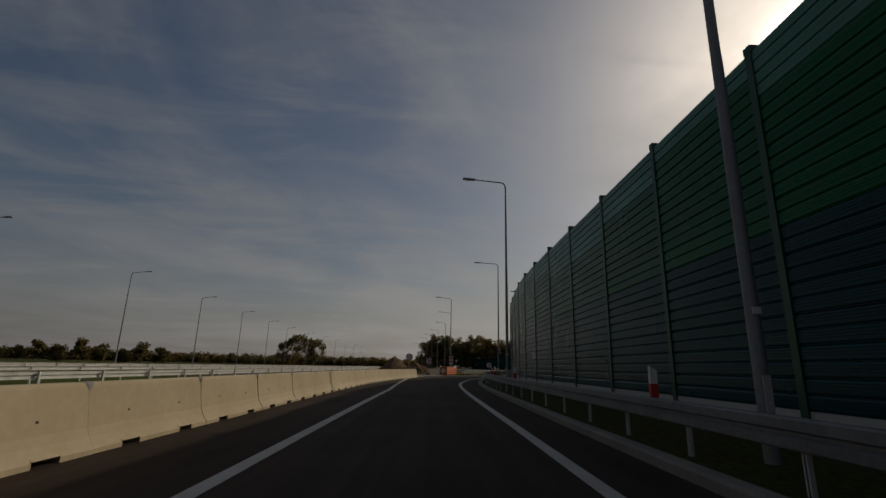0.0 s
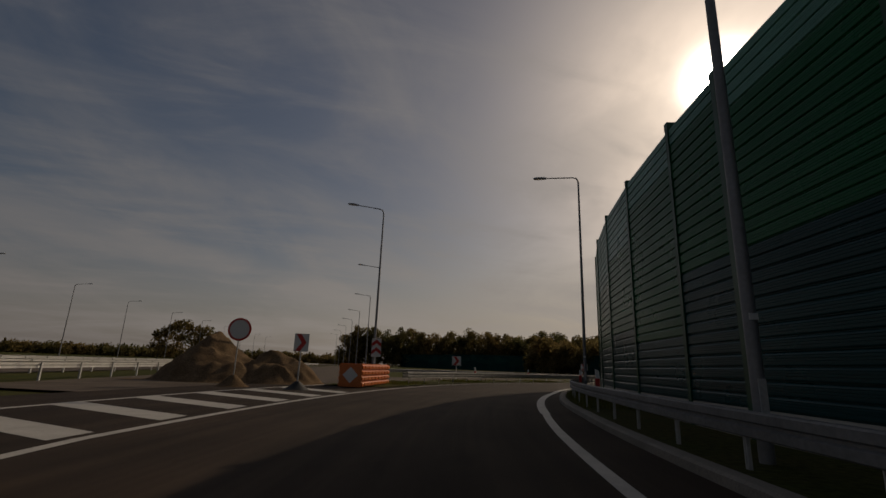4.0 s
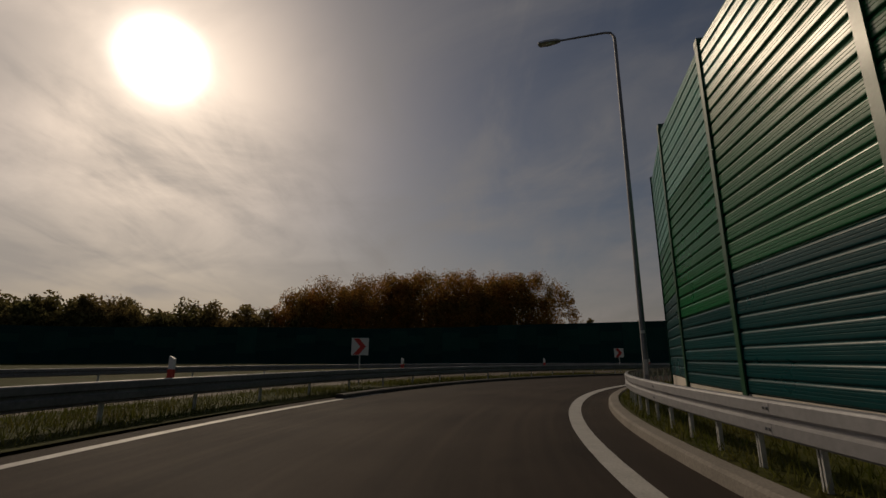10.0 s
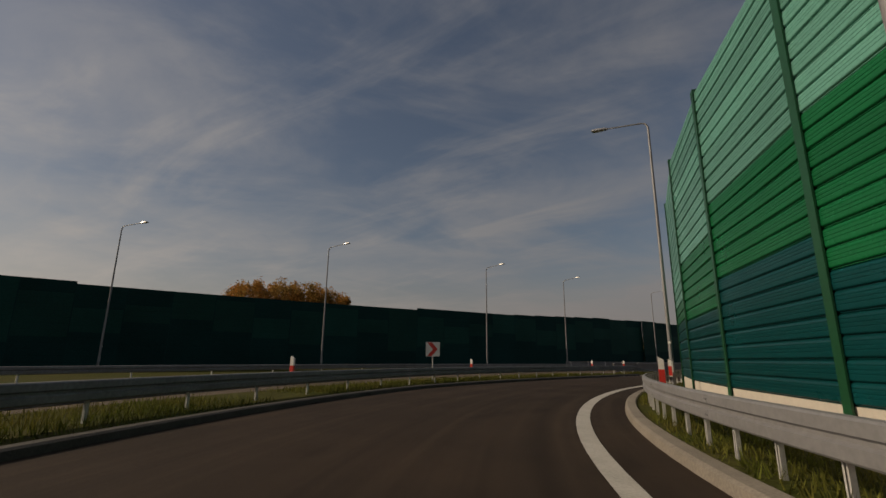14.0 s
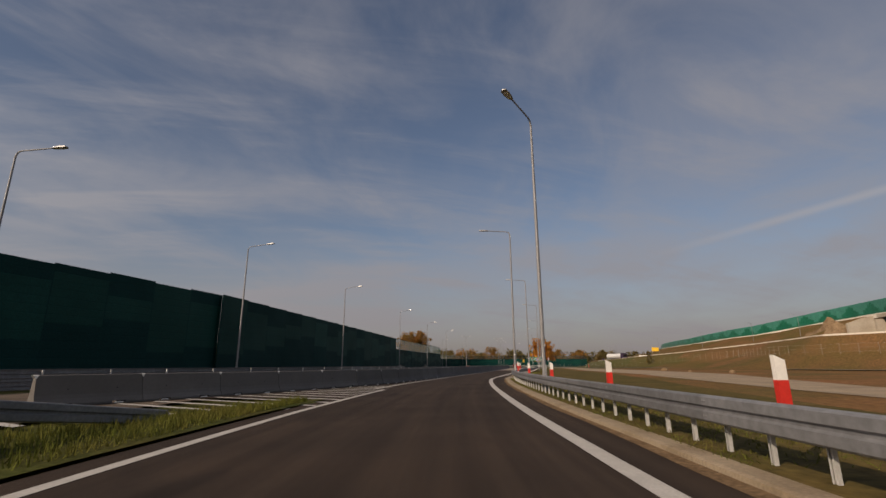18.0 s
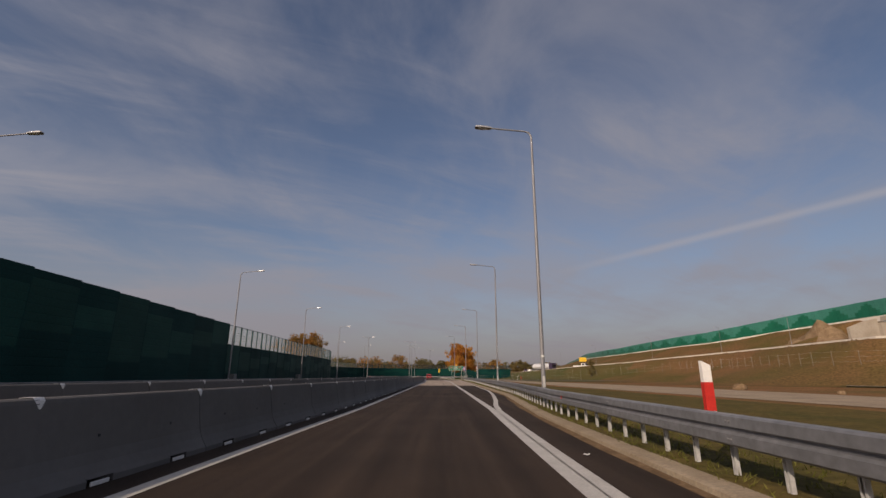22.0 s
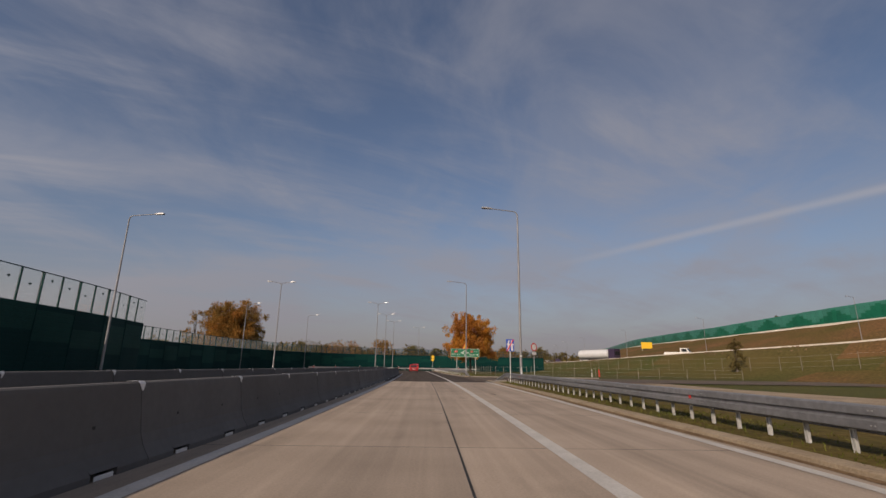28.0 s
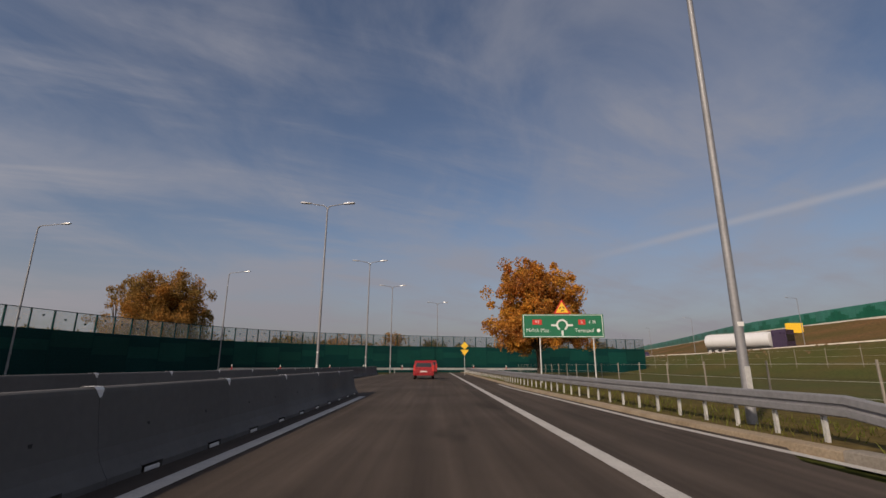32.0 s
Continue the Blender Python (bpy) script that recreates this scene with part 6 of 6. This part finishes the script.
for i in range(7):
    tree(-258 + (i - 3) * 2.9, -293 - (i - 3) * 3.7, 36.5 + (i * 5) % 4, 6, "leaf_dark", "dark poplar far behind the embankment", 50 + i, clumps=26, per=40, leaf=0.5, base=0.05)

# groves and woods
def woods(label, plots, seed, mat, per=70, leaf=0.55, name="woods", clumps=16, puff=0.27, squash=1.0):
    rg = np.random.default_rng(seed)
    vs, fs, o = [], [], 0
    tb = Build()
    for x, y, h, w in plots:
        n = clumps
        z = rg.uniform(0.10, 0.95, n)
        ang = rg.uniform(0, 6.28, n)
        rr = w / 2 * np.sin(np.pi * np.clip(0.15 + 0.8 * z, 0, 1)) ** 0.7 * np.sqrt(rg.random(n))
        cent = [(x + math.cos(a) * q, y + math.sin(a) * q, h * zz, w * puff * rg.uniform(0.6, 1.2)) for a, q, zz in zip(ang, rr, z)]
        v, f = leaf_cloud(rg, cent, per, leaf, squash)
        vs.append(v)
        fs.append(f + o)
        o += len(v)
        tb.tube([(x, y, -0.1), (x, y, h * 0.8)], [0.18, 0.05], 5)
    tagged(part(name, np_mesh(name, np.concatenate(vs), np.concatenate(fs), M[mat]), None), label, "trees", kind="stuff")
    tagged(part("tree_trunks", tb, M["bark"]), "trunks of the wood's trees", "trees", kind="stuff")


def row(corners, step, depth, h0, h1, w, seed):
    rn = random.Random(seed)
    out = []
    for p in line_points(corners, step):
        for k in range(depth):
            out.append((p.x + rn.uniform(-3, 3), p.y + rn.uniform(-3, 3) + k * 7, rn.uniform(h0, h1), w * rn.uniform(0.8, 1.25)))
    return out


# orange-brown grove beyond the bend
grove = []
rn = random.Random(12)
for x, y, h in ((164, 168, 19), (167, 160, 23), (171, 150, 25), (175, 141, 26), (179, 132, 27), (182, 122, 28), (184, 113, 27), (187, 104, 27), (190, 98, 28), (192, 92, 24), (173, 168, 22), (180, 155, 25), (186, 140, 27), (190, 126, 28), (195, 112, 28), (178, 162, 22), (184, 148, 26), (189, 133, 27), (193, 119, 28), (197, 105, 28), (169, 155, 22), (177, 136, 25), (183, 118, 26), (188, 109, 26)):
    grove.append((x + rn.uniform(-1, 1), y + rn.uniform(-1, 1), h * rn.uniform(1.0, 1.12), 15.5))
    grove.append((x + rn.uniform(-3, 1), y + 4.2 + rn.uniform(-1, 1), h * rn.uniform(0.78, 0.98), 12.0))
woods("dense grove of tall brown and orange autumn trees", grove, 61, "leaf_yellow", 130, 0.26, "grove", 62, 0.17, 1.4)
woods("thin birch at the edge of the grove", [(194, 87, 24, 6)], 62, "leaf_yellow", 70, 0.2, "grove", 22, 0.16)
woods("rounded grove of orange autumn trees behind the dark wall", [(181 + i % 3 * 4, 30.5 - i * 1.72, 18.6 + 2.2 * math.sin(math.pi * i / 20) + (i * 5) % 3 * 0.5, 8.5) for i in range(20)], 63, "leaf_yellow", 120, 0.26, "grove", 34, 0.2, 1.2)
woods("pointed dark spruce behind the wall", [(194, 81, 14, 4)], 64, "leaf_dark", 60, 0.4, "grove")
woods("long dark wood across the fields", row([(-10, 326), (20, 330), (58, 324), (116, 303), (156, 280), (186, 254)], 5.2, 3, 17, 24, 11, 71), 72, "leaf_dark", 90, 0.55, "woods", 18, 0.24)
woods("dark wood on the horizon", row([(74, 236), (100, 224), (120, 210), (140, 192), (158, 172)], 4.2, 3, 10.5, 16.5, 11.5, 73), 74, "leaf_dark", 110, 0.45, "woods", 20, 0.22)
woods("low dark trees on the horizon", row([(-420, 230), (-300, 330), (-160, 420), (-20, 460)], 6, 2, 4.5, 7.5, 11, 75), 76, "leaf_dark", 34, 0.8)
woods("dark clump of trees in the fields", [(-95 + i * 5, 282 + (i * 3) % 5, 14 + (i * 4) % 5, 9) for i in range(5)] + [(-178 + i * 7, 196 + i * 3, 5 + (i * 3) % 5, 6) for i in range(8)], 77, "leaf_dark", 60, 0.6)
woods("distant trees beyond the far barriers", row([(250, 60), (260, -40), (230, -140), (190, -260), (120, -380), (0, -440), (-140, -430), (-300, -380)], 11, 2, 9, 15, 13, 78), 79, "leaf_dark", 22, 1.1)

# main road rails on the left of the first straight
def straight_rail(label, p, q, top=0.75):
    root = thing("guard_rail", label, "guard rail")
    p, q = Vector((*p, 0)), Vector((*q, 0))
    a = math.atan2(q.y - p.y, q.x - p.x) - math.pi / 2
    n = int((q - p).length / 6)
    # beams take the brighter post steel, so full sun is in their colour
    beam = Build().prism([(d, z + top - 0.31) for d, z in W_BEAM], 0, (q - p).length / n + 0.05).mesh("beam", M["steel_dull"])
    for i in range(n):
        m = Matrix.Translation(p.lerp(q, i / n)) @ Matrix.Rotation(a, 4, "Z")
        part("beam", beam, None, root, at=m)
        for j in range(2):
            part("post", SIGMA_MESH, None, root, at=m @ Matrix.Translation((0.06, j * 3, -0.1)) @ Matrix.Diagonal((1, 1, top + 0.05, 1)))


straight_rail("sunlit guard rail of the main road", (-13.5, 4), (-13.5, 190))
straight_rail("second sunlit guard rail of the main road", (-19.5, 4), (-17, 200))
straight_rail("third sunlit guard rail of the main road", (-33, 4), (-29, 220))
far = [at(s, d).xy for s, d in ((426, -25), (436, -15.5), (442, -6), (445.5, 5), (448, 17))]
for p, q in zip(far, far[1:]):
    straight_rail("galvanised guard rail round the far side of the roundabout", p, q)
    for u in (0.1, 0.55):
        e = p.lerp(q, u)
        delineator(pose(e.x, e.y, 0.45, 0, 0, 195), "white marker post on the rail of the roundabout")
b = Build()
b.add([(-32, -30, -0.055), (-20.5, -30, -0.055), (-14, 420, -0.055), (-28, 420, -0.055)], [(0, 1, 2, 3)])
b.add([(-13, 60, -0.055), (1, 84, -0.055), (1, 420, -0.055), (-11, 420, -0.055)], [(0, 1, 2, 3)])
tagged(part("road_main", b, M["asphalt_old"]), "grey main carriageway across the verge", "road", kind="structure")

# ---- grass blades on the verges ----
def blades(label, s0, s1, lo, hi, n, z, seed, h0=0.08, h1=0.28):
    rg = np.random.default_rng(seed)
    s = rg.uniform(s0, s1, n)
    v = np.zeros((n, 3, 3))
    for i in range(n):
        if noise.noise((s[i] * 0.35, 3.3, 0.5)) < -0.25 + 0.3 * rg.random():
            continue
        d = lo(s[i]) + (hi(s[i]) - lo(s[i])) * rg.random()
        p = at(s[i], d, z)
        t = rg.uniform(0, 6.28)
        w = 0.012
        h = rg.uniform(h0, h1)
        v[i, 0] = p.x - w * math.cos(t), p.y - w * math.sin(t), z - 0.02
        v[i, 1] = p.x + w * math.cos(t), p.y + w * math.sin(t), z - 0.02
        v[i, 2] = p.x + rg.normal() * 0.06, p.y + rg.normal() * 0.06, z + h
    v = v[np.abs(v[:, 0, 0]) > 0]
    f = np.arange(len(v) * 3).reshape(-1, 3)
    tagged(part("grass", np_mesh("grass", v.reshape(-1, 3), f, M["blade"]), None), label, "grass", kind="stuff")


blades("tufts of dry grass under the inner guard rail", 60, 190, plus(CURB, 0.35), lambda s: WALL(s) - 0.15, 26000, 0.09, 81, 0.06, 0.2)
blades("tufts of grass under the long guard rail", 190, 353, plus(CURB, 0.27), plus(CURB, 2.4), 34000, 0.07, 82, 0.02, 0.085)
blades("grass on the outer verge of the bend", 72, 203, lambda s: -9.0 if s < 190 else -9.0 + (s - 190) * 0.3, lambda s: LINE_L(s) - 0.8, 60000, 0.04, 83, 0.06, 0.24)
blades("grass along the kerb before the roundabout", 374, 420, plus(CURB, 0.35), plus(CURB, 3.0), 7000, 0.07, 84, 0.05, 0.18)
